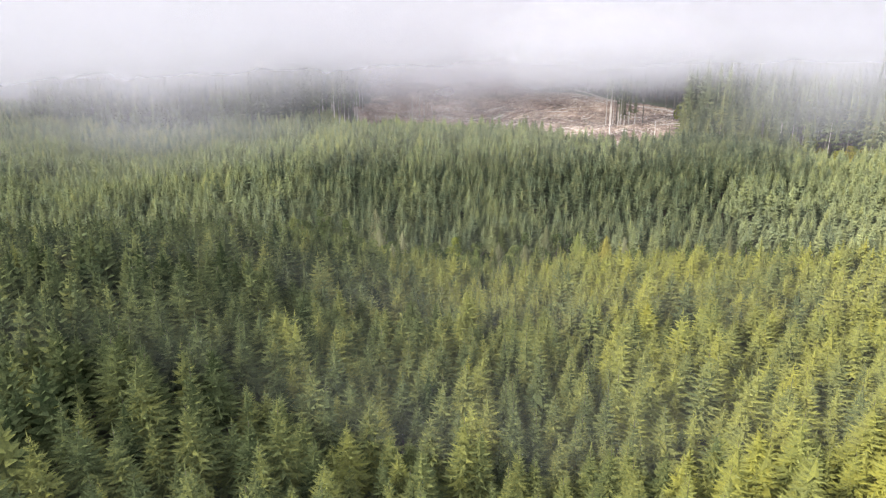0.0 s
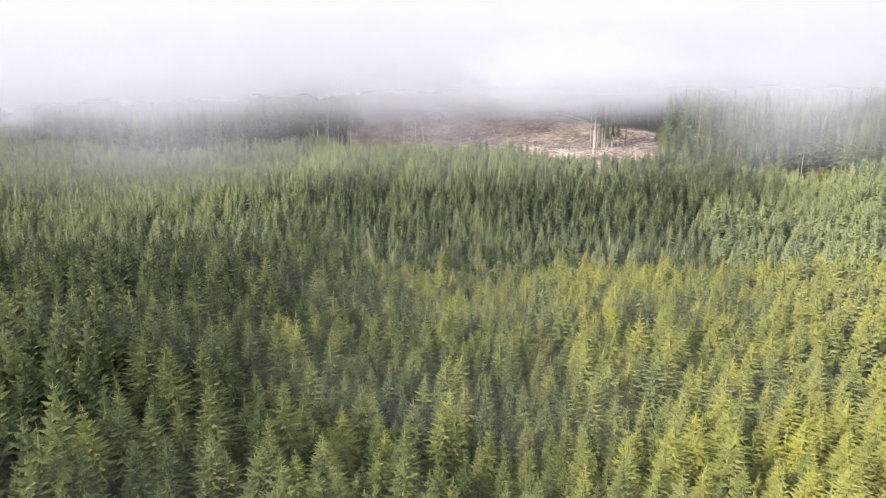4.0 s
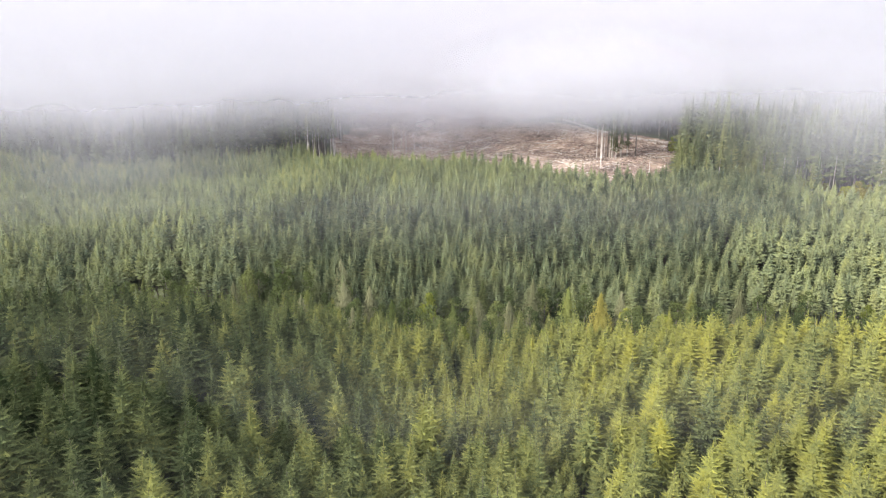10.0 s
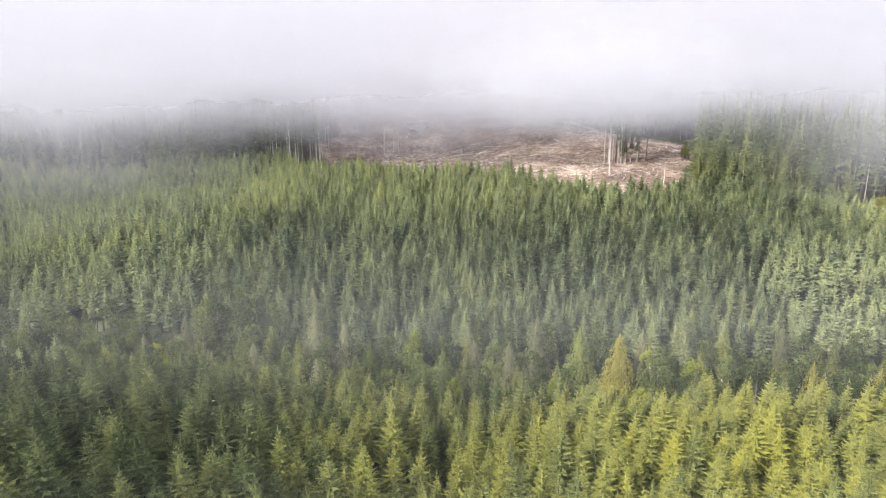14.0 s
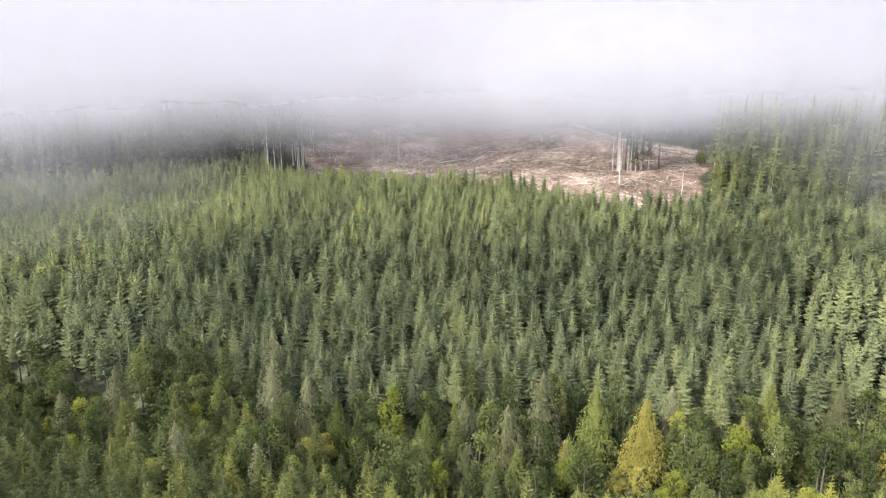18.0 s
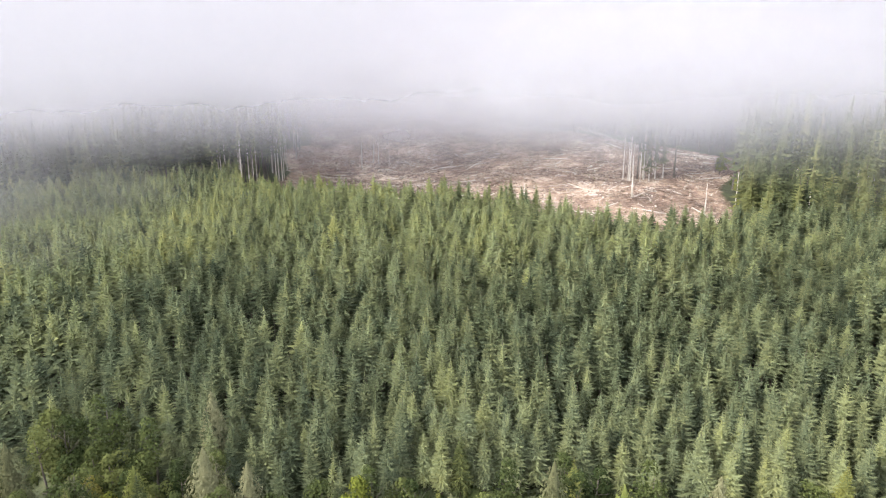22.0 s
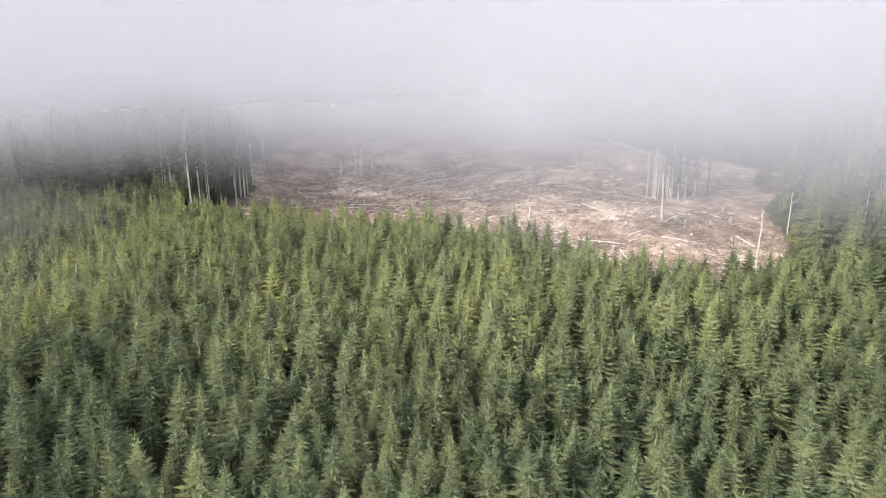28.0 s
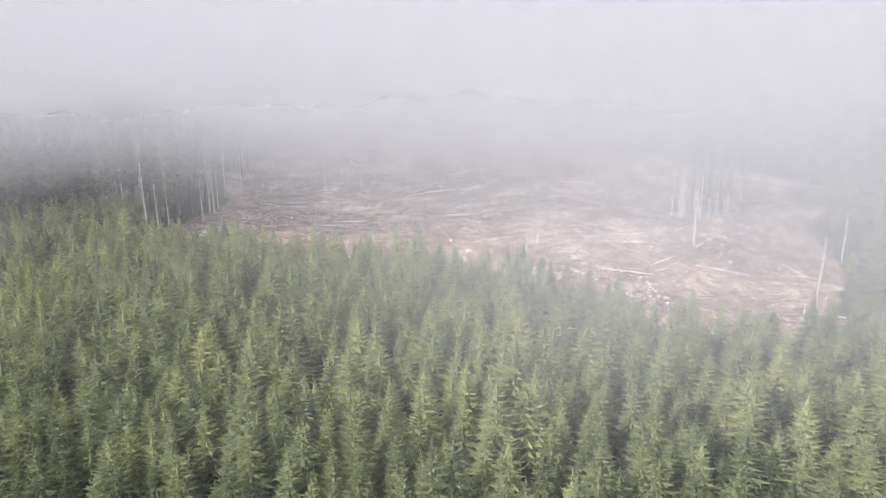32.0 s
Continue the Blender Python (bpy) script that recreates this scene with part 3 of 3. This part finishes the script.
stick = foliage("slash_branches", [(0.15, (0.05, 0.034, 0.028)), (0.45, (0.14, 0.105, 0.088)), (0.7, (0.28, 0.235, 0.205)), (0.95, (0.60, 0.56, 0.51))], through=0.0)
tagged(new("slash", raw_mesh("slash", co, faces, rng.uniform(0, 1, n).repeat(6), [stick])), "broken grey and brown branches strewn over the clearing", "logging slash", "", "stuff")

# bare snags
for x, y, L, r in ((65.5, 236.5, 14, 0.30), (78, 207.5, 15, 0.26), (-34, 319, 17, 0.28), (-27, 328, 14, 0.2), (-22, 329, 12, 0.18), (-30, 334, 15, 0.2), (31, 247, 5, 0.3), (100, 236, 12, 0.2), (93, 205, 13, 0.22), (96, 200, 12, 0.2)):
    top = new("snag")
    top.matrix_basis = pose(x, y, float(land(x, y)) - 0.2, rng.normal(0, 1.2), rng.normal(0, 1.2), rng.uniform(0, 360))
    stem = part("trunk", finish(rod(rng, L, r, r * 0.35, 7, 0.06, 8), "snag_trunk", pale_bark, True), top)
    for k in range(5):
        b = part("branch_stub", finish(rod(rng, rng.uniform(0.5, 1.4), 0.05, 0.015, 4, 0.03, 3), "branch_stub", pale_bark), stem)
        b.matrix_basis = pose(0, 0, L * rng.uniform(0.4, 0.95), rng.uniform(50, 85), 0, rng.uniform(0, 360))
    tagged(top, "bare pale dead tree trunk standing alone", "snag", "dead standing trunks")
ob = new("log", log_meshes[4])
lying(ob, 66.5, 237, 0.72, 11)
add_ends(ob, *LOGS[4])
tagged(ob, "long bleached log lying beside a dead trunk", "log", "felled logs in the clearing")

# the haul road across the top of the clearing
road_xy = [(62, 352), (68, 342), (75, 328), (83, 314), (93, 305), (105, 299), (118, 295), (130, 291)]
ts = np.linspace(0, len(road_xy) - 1, 50)
rx_, ry_ = np.interp(ts, range(8), [p[0] for p in road_xy]), np.interp(ts, range(8), [p[1] for p in road_xy])
co = []
for a, b in zip(rx_, ry_):
    for d in (-1.5, -1.0, 0, 1.0, 1.5):
        co.append((a + d * 0.35, b + d, float(land(a, b)) + (0.45 if abs(d) < 1.4 else -0.6)))
faces = [(i * 5 + j, i * 5 + j + 1, i * 5 + j + 6, i * 5 + j + 5) for i in range(49) for j in range(4)]
gravel = surface("pale_gravel", [(0.2, (0.20, 0.165, 0.14)), (0.8, (0.36, 0.32, 0.285))], 3.0)
tagged(new("road", raw_mesh("road", co, faces, None, [gravel])), "pale gravel haul road along the logged slope", "road", kind="structure")

# ---- the creek hollow ----


def broadleaf(rng, h, r, n, tall=1.0):
    """Crown of small leaf clumps on several lobes, and a trunk with limbs."""
    lobes = [(0, 0, h * 0.52, r * 0.85, h * 0.40 * tall)]
    for k in range(6):
        a, d = rng.uniform(0, 6.28), r * rng.uniform(0.35, 0.62)
        lobes.append((d * math.cos(a), d * math.sin(a), h * rng.uniform(0.22, 0.8), r * rng.uniform(0.38, 0.55), h * rng.uniform(0.13, 0.2)))
    lobes.append((rng.normal(0, 0.3), rng.normal(0, 0.3), h * 0.88, r * 0.4, h * 0.12))
    co, quads = [], []
    for _ in range(n):
        lx, ly, lz, lr, lh = lobes[rng.integers(0, len(lobes))]
        v = rng.normal(0, 1, 3)
        v /= np.linalg.norm(v)
        if v[2] < -0.55:
            v[2] = -v[2]
        f = rng.uniform(0.5, 1.06) ** 0.7
        c = np.array([lx, ly, lz]) + v * f * (lr, lr, lh)
        a = np.cross(v, rng.normal(0, 1, 3))
        a /= np.linalg.norm(a)
        b = np.cross(v, a) + v * rng.uniform(-0.6, 0.4)
        s = rng.uniform(0.12, 0.24) * (0.7 + 0.1 * r)
        i = len(co)
        co.extend([c - a * s, c - b * s * 0.7, c + a * s - v * s * 0.4, c + b * s])
        quads.append((i, i + 1, i + 2, i + 3))
    crown = (co, quads)
    bm = rod(rng, h * 0.8, 0.10 + h * 0.008, 0.04, 6, 0.08, 6)
    for v in bm.verts:
        if v.co.z < 0.01:
            v.co.z = -0.5
    return crown, bm


def cedar_kind(h, r, n, leaf, hang=0.8, fine=1.0):
    """A broad cone of hanging flat sprays in uneven bunches, over a dark inner cone, with its trunk."""
    co, quads = [], []
    waves = rng.uniform(0, 6.28, 4)
    for _ in range(n):
        u = 1 - math.sqrt(rng.random())
        a = rng.uniform(0, 6.28)
        lump = 1 + 0.13 * math.sin(3 * a + 9 * u + waves[0]) + 0.10 * math.sin(5 * a - 14 * u + waves[1]) + 0.07 * math.sin(23 * u + waves[2])
        d = r * (1 - u) ** 0.72 * lump * rng.uniform(0.62, 1.04) + 0.08
        if u < 0.1:
            d *= 0.8 + 2 * u
        c = np.array([d * math.cos(a), d * math.sin(a), 0.5 + (h - 0.5) * u + rng.uniform(-0.2, 0.2)])
        out = np.array([math.cos(a + rng.normal(0, 0.5)), math.sin(a + rng.normal(0, 0.5)), 0])
        side = np.array([-out[1], out[0], rng.normal(0, 0.35)])
        ln, wd = fine * rng.uniform(0.4, 0.9) * (1.05 - 0.5 * u), fine * rng.uniform(0.11, 0.22)
        down = out * rng.uniform(0.35, 0.75) + np.array([0, 0, -hang * rng.uniform(0.5, 1.2)])
        i = len(co)
        co.extend([c, c + down * ln * 0.45 + side * wd, c + down * ln + np.array([0, 0, 0.08]), c + down * ln * 0.5 - side * wd])
        quads.append((i, i + 1, i + 2, i + 3))
    for k in range(6):
        u = k / 6.5
        i, rad = len(co), r * (1 - u) ** 0.72 * 0.6
        for q in range(9):
            d = rad * rng.uniform(0.75, 1.15)
            co.append((d * math.cos(0.698 * q), d * math.sin(0.698 * q), 0.4 + h * u))
        for q in range(9):
            co.append((0.05 * math.cos(0.698 * q), 0.05 * math.sin(0.698 * q), 0.4 + h * min(0.97, u + 0.3)))
        quads.extend([(i + q, i + (q + 1) % 9, i + 9 + (q + 1) % 9, i + 9 + q) for q in range(9)])
    bm = rod(rng, h * 0.97, 0.28, 0.03, 7, 0.05, 7)
    for v in bm.verts:
        if v.co.z < 0.01:
            v.co.z = -0.5
    return raw_mesh("cedar_crown", co, quads, None, [leaf]), finish(bm, "cedar_trunk", bark, True)


def broad_kind(h, r, n, leaf, tall=1.0):
    (co, quads), bm = broadleaf(rng, h, r, n, tall)
    limbs = []
    for k in range(4):
        limb = rod(rng, r * rng.uniform(0.8, 1.2), 0.07, 0.02, 4, 0.06, 4)
        limbs.append((finish(limb, "limb", bark, True), pose(0, 0, h * rng.uniform(0.3, 0.65), rng.uniform(35, 60), 0, k * 90 + rng.uniform(0, 60))))
    return raw_mesh("leaf_crown", co, quads, None, [leaf]), finish(bm, "leaf_trunk", bark, True), limbs


alders = [broad_kind(h, r * 1.15, 1050, leaf_green) for h, r in ((9, 2.6), (11, 2.8), (7.5, 2.4), (12.5, 2.7), (10, 3.0))]
limes = [broad_kind(h, r * 1.15, 1600, leaf_lime) for h, r in ((8.5, 3.2), (11, 2.3))]
golds = [broad_kind(h, r * 1.15, 1700, leaf_gold) for h, r in ((6, 2.2), (8, 2.4))]
golden_cedar = cedar_kind(15.0, 4.3, 5200, leaf_gold, 0.8, 0.75)
small_gold = cedar_kind(11, 2.0, 1500, leaf_gold, 0.8, 0.8)
cedars = [cedar_kind(h, r, 3600, leaf_cedar, 0.8, 0.8) for h, r in ((15, 3.9), (12.5, 3.6))]
dulls = [cedar_kind(h, r, 2700, leaf_dull, 1.25, 0.85) for h, r in ((16.5, 4.0), (13, 4.2), (15, 3.4))]
for x, y, k, s in ((16.5, 97.4, 0, 1.0), (10.5, 95, 1, 0.9), (-31, 106, 1, 1.0), (-33, 116, 2, 0.9), (-24, 103, 0, 0.8), (-47, 101, 1, 0.85), (3.5, 99, 1, 0.85), (-60, 108, 0, 0.8), (39, 100, 2, 0.8), (-86, 111, 1, 0.9)):
    tree_thing("greying_conifer", dulls[k], x, y, s, rng.uniform(0, 360), "greying conifer with sagging half-dead branches by the creek", "conifer", "greying conifers by the creek", 0.2)
tree_thing("golden_tree", golden_cedar, 31.2, 89.5, 0.95, 40, "tall golden-yellow tree in the creek hollow", "tree", "", 0.2)
for x, y, s in ((66, 84, 1.0), (78, 83, 0.9), (104, 92, 0.9)):
    tree_thing("golden_tree", small_gold, x, y, s, rng.uniform(0, 360), "slender golden-yellow tree in the creek hollow", "tree", "", 0.2)
tree_thing("lime_green_tree", limes[0], 47, 91, 1.0, 0, "round lime-green broadleaf tree in the hollow", "broadleaf tree", "", 0.2)
for x, y, k, s in ((24.5, 94, 0, 1.0), (-3, 96, 1, 0.9), (-18, 98, 0, 0.8), (-40, 104, 1, 0.9), (56, 97, 1, 0.8)):
    tree_thing("green_cedar", cedars[k], x, y, s, rng.uniform(0, 360), "broad deep-green cedar with hanging sprays in the hollow", "cedar", "green cedars in the hollow", 0.2)
tree_thing("lime_green_tree", limes[1], -9, 101, 1.15, 90, "tall lime-green broadleaf tree in the hollow", "broadleaf tree", "", 0.2)
taken = [(16.5, 97.4), (31.6, 89.8), (47, 91), (24.5, 94), (-3, 96), (-9, 101), (-31, 106)]
made = 0
while made < 440:
    x, y = rng.uniform(-145, 145), rng.uniform(56, 128)
    if abs(x) > 0.72 * (y + 99) or not in_creek(x, y) or min((x - a) ** 2 + (y - b) ** 2 for a, b in taken) < 7.5 or ((x - 47) / 3.2) ** 2 + ((y - 88) / 5) ** 2 < 1 or ((x - 31) / 4) ** 2 + ((y - 86) / 5) ** 2 < 1:
        continue
    taken.append((x, y))
    made += 1
    kind = rng.random()
    if x > 8 and y < 76:
        tree_thing("alder_bush", limes[rng.integers(0, 2)] if kind < 0.45 else alders[rng.integers(0, 5)], x, y, rng.uniform(0.35, 0.6), rng.uniform(0, 360), "low yellow-green bush on the creek bank" if kind < 0.45 else "low green bushy alder on the creek bank", "bush", "bushes on the creek bank", 0.1)
        continue
    if kind < 0.58:
        tree_thing("alder", alders[rng.integers(0, 5)], x, y, rng.uniform(0.75, 1.2), rng.uniform(0, 360), "green broadleaf alder in the creek hollow", "broadleaf tree", "alders in the creek hollow", 0.2)
    elif kind < 0.65:
        tree_thing("lime_green_tree", limes[rng.integers(0, 2)], x, y, rng.uniform(0.55, 0.9), rng.uniform(0, 360), "yellow-green broadleaf tree in the creek hollow", "broadleaf tree", "", 0.2)
    elif kind < 0.69:
        tree_thing("golden_tree", golds[rng.integers(0, 2)], x, y, rng.uniform(0.6, 0.9), rng.uniform(0, 360), "small yellowing broadleaf tree by the creek", "broadleaf tree", "", 0.2)
    elif kind < 0.74:
        tree_thing("greying_conifer", dulls[rng.integers(0, 3)], x, y, rng.uniform(0.55, 0.85), rng.uniform(0, 360), "greying conifer with sagging half-dead branches by the creek", "conifer", "greying conifers by the creek", 0.2)
    else:
        tree_thing("young_fir", singles[rng.integers(0, 7)], x, y, rng.uniform(0.6, 1.0), rng.uniform(0, 360), "young fir among the alders by the creek", "fir tree", "firs by the creek", 0.2)
for n in range(16):
    x, y = rng.uniform(142, 172), rng.uniform(198, 222)
    tree_thing("golden_tree" if n % 2 else "alder", (golds if n % 2 else limes)[rng.integers(0, 2)], x, y, rng.uniform(0.8, 1.2), rng.uniform(0, 360), "yellowing broadleaf tree below the tall conifers", "broadleaf tree", "", 0.2)
for x, y, L in ((37.5, 88, 8), (51, 88, 7), (-12, 90, 7), (62, 82, 7)):
    top = new("snag")
    top.matrix_basis = pose(x, y, float(land(x, y)) - 0.2, rng.normal(0, 4), rng.normal(0, 4), rng.uniform(0, 360))
    stem = part("trunk", finish(rod(rng, L, 0.085, 0.025, 6, 0.07, 7), "snag_trunk", pale_bark, True), top)
    for k in range(7):
        b = part("branch_stub", finish(rod(rng, rng.uniform(0.6, 1.6), 0.04, 0.012, 4, 0.05, 3), "branch_stub", pale_bark), stem)
        b.matrix_basis = pose(0, 0, L * rng.uniform(0.35, 0.97), rng.uniform(30, 75), 0, rng.uniform(0, 360))
    tagged(top, "small bleached dead tree among the creek bushes", "snag", "dead trees by the creek")

# scrub under the trees, along the hollow
n = 11000
x, y = rng.uniform(-150, 150, n), rng.uniform(52, 135, n)
ok = in_creek(x, y) & (np.abs(x) < 0.72 * (y + 99))
x, y = x[ok], y[ok]
blade_co, blade_f = [], []
for k in range(34):
    v = rng.normal(0, 1, 3)
    v /= np.linalg.norm(v)
    v[2] = abs(v[2])
    a = np.cross(v, rng.normal(0, 1, 3))
    a /= np.linalg.norm(a)
    b = np.cross(v, a)
    c, s = v * (1.1, 1.1, 1.3) * rng.uniform(0.6, 1.05), rng.uniform(0.12, 0.25)
    i = len(blade_co)
    blade_co.extend([c - a * s, c - b * s, c + a * s, c + b * s])
    blade_f.extend([(i, i + 1, i + 2), (i, i + 2, i + 3)])
joined("scrub", [(np.array(blade_co, np.float32), np.array(blade_f, np.int32), len(blade_f))], np.stack([x, y, rng.uniform(0.7, 1.8, len(x))], 1), rng, [scrub_leaf, bark], "dense low green scrub filling the creek hollow", "scrub", lambda x, y: np.random.default_rng(5).uniform(0, 1, x.shape) * 0.7 + 0.4 * (x > 8) * (y < 84))

# green brush coming back in the clearing
x, y = rng.uniform(-55, 110, 1600), rng.uniform(188, 300, 1600)
patch = np.sin(x / 7 + 1.7 * np.sin(y / 12)) * np.sin(y / 8 + 1.3 * np.sin(x / 10))
ok = in_clearing(x, y) & (rng.random(1600) < np.clip(patch, 0.03, 1) * 0.5)
brush = (np.array(blade_co, np.float32), np.array(blade_f, np.int32), len(blade_f))
joined("brush", [brush], np.stack([x[ok], y[ok], rng.uniform(0.15, 0.45, ok.sum())], 1), rng, [scrub_leaf, bark], "low olive brush regrowing between the stumps", "brush", lambda x, y: np.random.default_rng(6).uniform(0.3, 1, x.shape))
for n in range(12):
    y = rng.uniform(190, 232)
    x = float(np.interp(y, [186, 200, 230], [80, 88, 99])) + rng.uniform(-3, 3)
    tree_thing("edge_bush", (limes if n % 3 else golds)[rng.integers(0, 2)], x, y, rng.uniform(0.3, 0.6), rng.uniform(0, 360), "yellow-green bush at the rim of the clearing", "bush", "bushes at the rim of the clearing", 0.1)

for n in range(16):
    x, y = 110 + rng.uniform(-6, 10), rng.uniform(248, 282)
    tree_thing("edge_bush", (limes if n % 3 else alders)[rng.integers(0, 2)], x, y, rng.uniform(0.4, 0.8), rng.uniform(0, 360), "green bush before the forest at the rim of the clearing", "bush", "bushes at the rim of the clearing", 0.1)

# ---- fog ----


FOG_TINT = (0.487, 0.480, 0.513, 1)


def fog_material(name, z_mid, z_soft, most, seed, oval=None, tint=FOG_TINT):
    """Thin cloud: a bank is clear below z_mid and thick above it, with a ragged lower side; a wisp thins out towards an oval's rim."""
    m, t = material(name)
    pos = t.nodes.new("ShaderNodeNewGeometry").outputs["Position"]
    mp = t.nodes.new("ShaderNodeMapping")
    mp.inputs["Location"].default_value = (seed * 37.0, seed * 11.0, seed * 5.0)
    t.links.new(pos, mp.inputs["Vector"])
    n1, n2 = noise_node(t, 0.018, 4, 0.55, mp.outputs[0]), noise_node(t, 0.06, 4, 0.6, mp.outputs[0])
    xyz = t.nodes.new("ShaderNodeSeparateXYZ")
    t.links.new(pos, xyz.inputs[0])
    if oval:
        cx, cz, wx, wz = oval
        dx = maths(t, "DIVIDE", maths(t, "SUBTRACT", xyz.outputs["X"], cx), wx)
        dz = maths(t, "DIVIDE", maths(t, "SUBTRACT", xyz.outputs["Z"], cz), wz)
        d = maths(t, "SQRT", maths(t, "ADD", maths(t, "MULTIPLY", dx, dx), maths(t, "MULTIPLY", dz, dz)))
        d = maths(t, "ADD", d, maths(t, "MULTIPLY", maths(t, "SUBTRACT", n2.outputs["Fac"], 0.45), 0.3 if cz > 55 else 0.55))
        z, lo, hi = d, 1.0, -0.3
    else:
        z = maths(t, "ADD", xyz.outputs["Z"], maths(t, "MULTIPLY", maths(t, "SUBTRACT", n1.outputs["Fac"], 0.5), 16.0))
        z = maths(t, "ADD", z, maths(t, "MULTIPLY", maths(t, "SUBTRACT", n2.outputs["Fac"], 0.5), 9.0))
        # it hangs lower on the side of the valley
        z = maths(t, "SUBTRACT", z, maths(t, "MULTIPLY", maths(t, "MINIMUM", xyz.outputs["X"], 0.0), 0.03))
        lo, hi = z_mid - z_soft, z_mid + z_soft
    fac = t.nodes.new("ShaderNodeMapRange")
    fac.interpolation_type = "SMOOTHSTEP"
    t.links.new(z, fac.inputs["Value"])
    fac.inputs["From Min"].default_value, fac.inputs["From Max"].default_value = lo, hi
    fac.inputs["To Max"].default_value = most
    clear = node(t, "ShaderNodeBsdfTransparent")
    d = node(t, "ShaderNodeBsdfDiffuse", Color=tint)
    tr = node(t, "ShaderNodeBsdfTranslucent", Color=tint)
    both = node(t, "ShaderNodeMixShader", Fac=0.5)
    t.links.new(d.outputs[0], both.inputs[1])
    t.links.new(tr.outputs[0], both.inputs[2])
    mix = node(t, "ShaderNodeMixShader")
    t.links.new(fac.outputs["Result"], mix.inputs[0])
    t.links.new(clear.outputs[0], mix.inputs[1])
    t.links.new(both.outputs[0], mix.inputs[2])
    out = t.nodes.new("ShaderNodeOutputMaterial")
    t.links.new(mix.outputs[0], out.inputs[0])
    return m


def fog_bank(y, low, high, half, mat, label, name="fog_bank", middle=0.0):
    """A drifting layer of fog, billowing to and fro along its length, with an uneven lower rim."""
    nx = 81
    xs, fs = np.linspace(middle - half, middle + half, nx), np.linspace(0, 1, 9)
    gx, gf = np.meshgrid(xs, fs)
    rim = low + 5 * np.sin(gx / 41 + y) + 3 * np.sin(gx / 17 + 2 * y)
    gz = rim + (high - rim) * gf
    gy = y + 1.6 * np.sin(gx / 37 + y) + 1.2 * np.sin(gz / 23 + y)
    i = (np.arange(8)[:, None] * nx + np.arange(nx - 1)[None]).ravel()
    me = raw_mesh("fog_bank", np.stack([gx, gy, gz], -1).reshape(-1, 3), np.stack([i, i + 1, i + nx + 1, i + nx], 1), None, [mat], None, True)
    return tagged(new(name, me), label, "fog", "fog over the hill", "structure")


# y, height of the lower side, softness, thickness
BANKS = [(178, 57, 12, 0.34), (245, 47, 12, 0.42), (252, 47, 12, 0.42), (294, 45, 13, 0.41), (300, 45, 13, 0.41), (307, 45, 13, 0.41), (345, 43, 14, 0.90), (405, 41, 16, 1.0), (500, 40, 20, 1.0)]
for n, (y, z_mid, z_soft, most) in enumerate(BANKS):
    fog_bank(y, -30, 190, 330 + 0.5 * y, fog_material("fog", z_mid, z_soft, most, n + 1), "low white fog bank drifting over the treetops")
# y, middle x and z, half width and height, thickness
WISPS = [(258, -12, 42, 74, 26, 0.52, "thin wisp of fog hanging over the clearing"),
         (170, 140, 54, 78, 38, 0.46, "thin veil of fog before the tall conifers"),
         (160, -124, 38, 96, 40, 0.16, "thin fog filling the side valley"),
         (222, -140, 46, 94, 48, 0.33, "thin fog drifting along the side valley"),
         (105, 23, 62, 37, 14.5, 0.47, "near wisp of fog drifting in from above"),
         (110, 26, 62, 40, 15.5, 0.47, "near wisp of fog drifting in from above"),
         (115, 33, 61, 46, 16.5, 0.47, "near wisp of fog drifting in from above"),
         (120, 36, 61, 50, 17.5, 0.47, "near wisp of fog drifting in from above"),
         (126, 43, 60, 55, 18.5, 0.37, "near wisp of fog drifting in from above"),
         (131, 46, 60, 58, 19.5, 0.37, "near wisp of fog drifting in from above"),
         (100, 10.5, 58.8, 7, 4, 0.22, "near wisp of fog drifting in from above"),
         (102.5, 11, 58.8, 8, 4.6, 0.24, "near wisp of fog drifting in from above"),
         (60, 64, 54, 40, 15, 0.26, "thin veil of fog drifting across the hollow")]
for n, (y, cx, cz, wx, wz, most, label) in enumerate(WISPS):
    fog_bank(y, cz - 1.4 * wz - 8, cz + 1.4 * wz, 1.3 * wx, fog_material("fog_wisp", 0, 0, most, n + 20, (cx, cz, wx, wz), (0.405, 0.40, 0.425, 1) if cz > 55 else FOG_TINT), label, "fog_wisp", cx)
# a shallow layer of haze over the hump and a thin sheet above it, both thin enough to see only over some distance
for n, (y, z, deep, most) in enumerate(((-52, 20, 27, 0.045), (-20, 20, 27, 0.045), (12, 20, 27, 0.045), (-2, 51, 6, 0.085))):
    fog_bank(y, -30 if z < 30 else 40, z + 1.1 * deep, 330, fog_material("haze", 0, 0, most, n + 40, (0, z, 700, deep)), "thin haze lying low over the treetops", "haze")
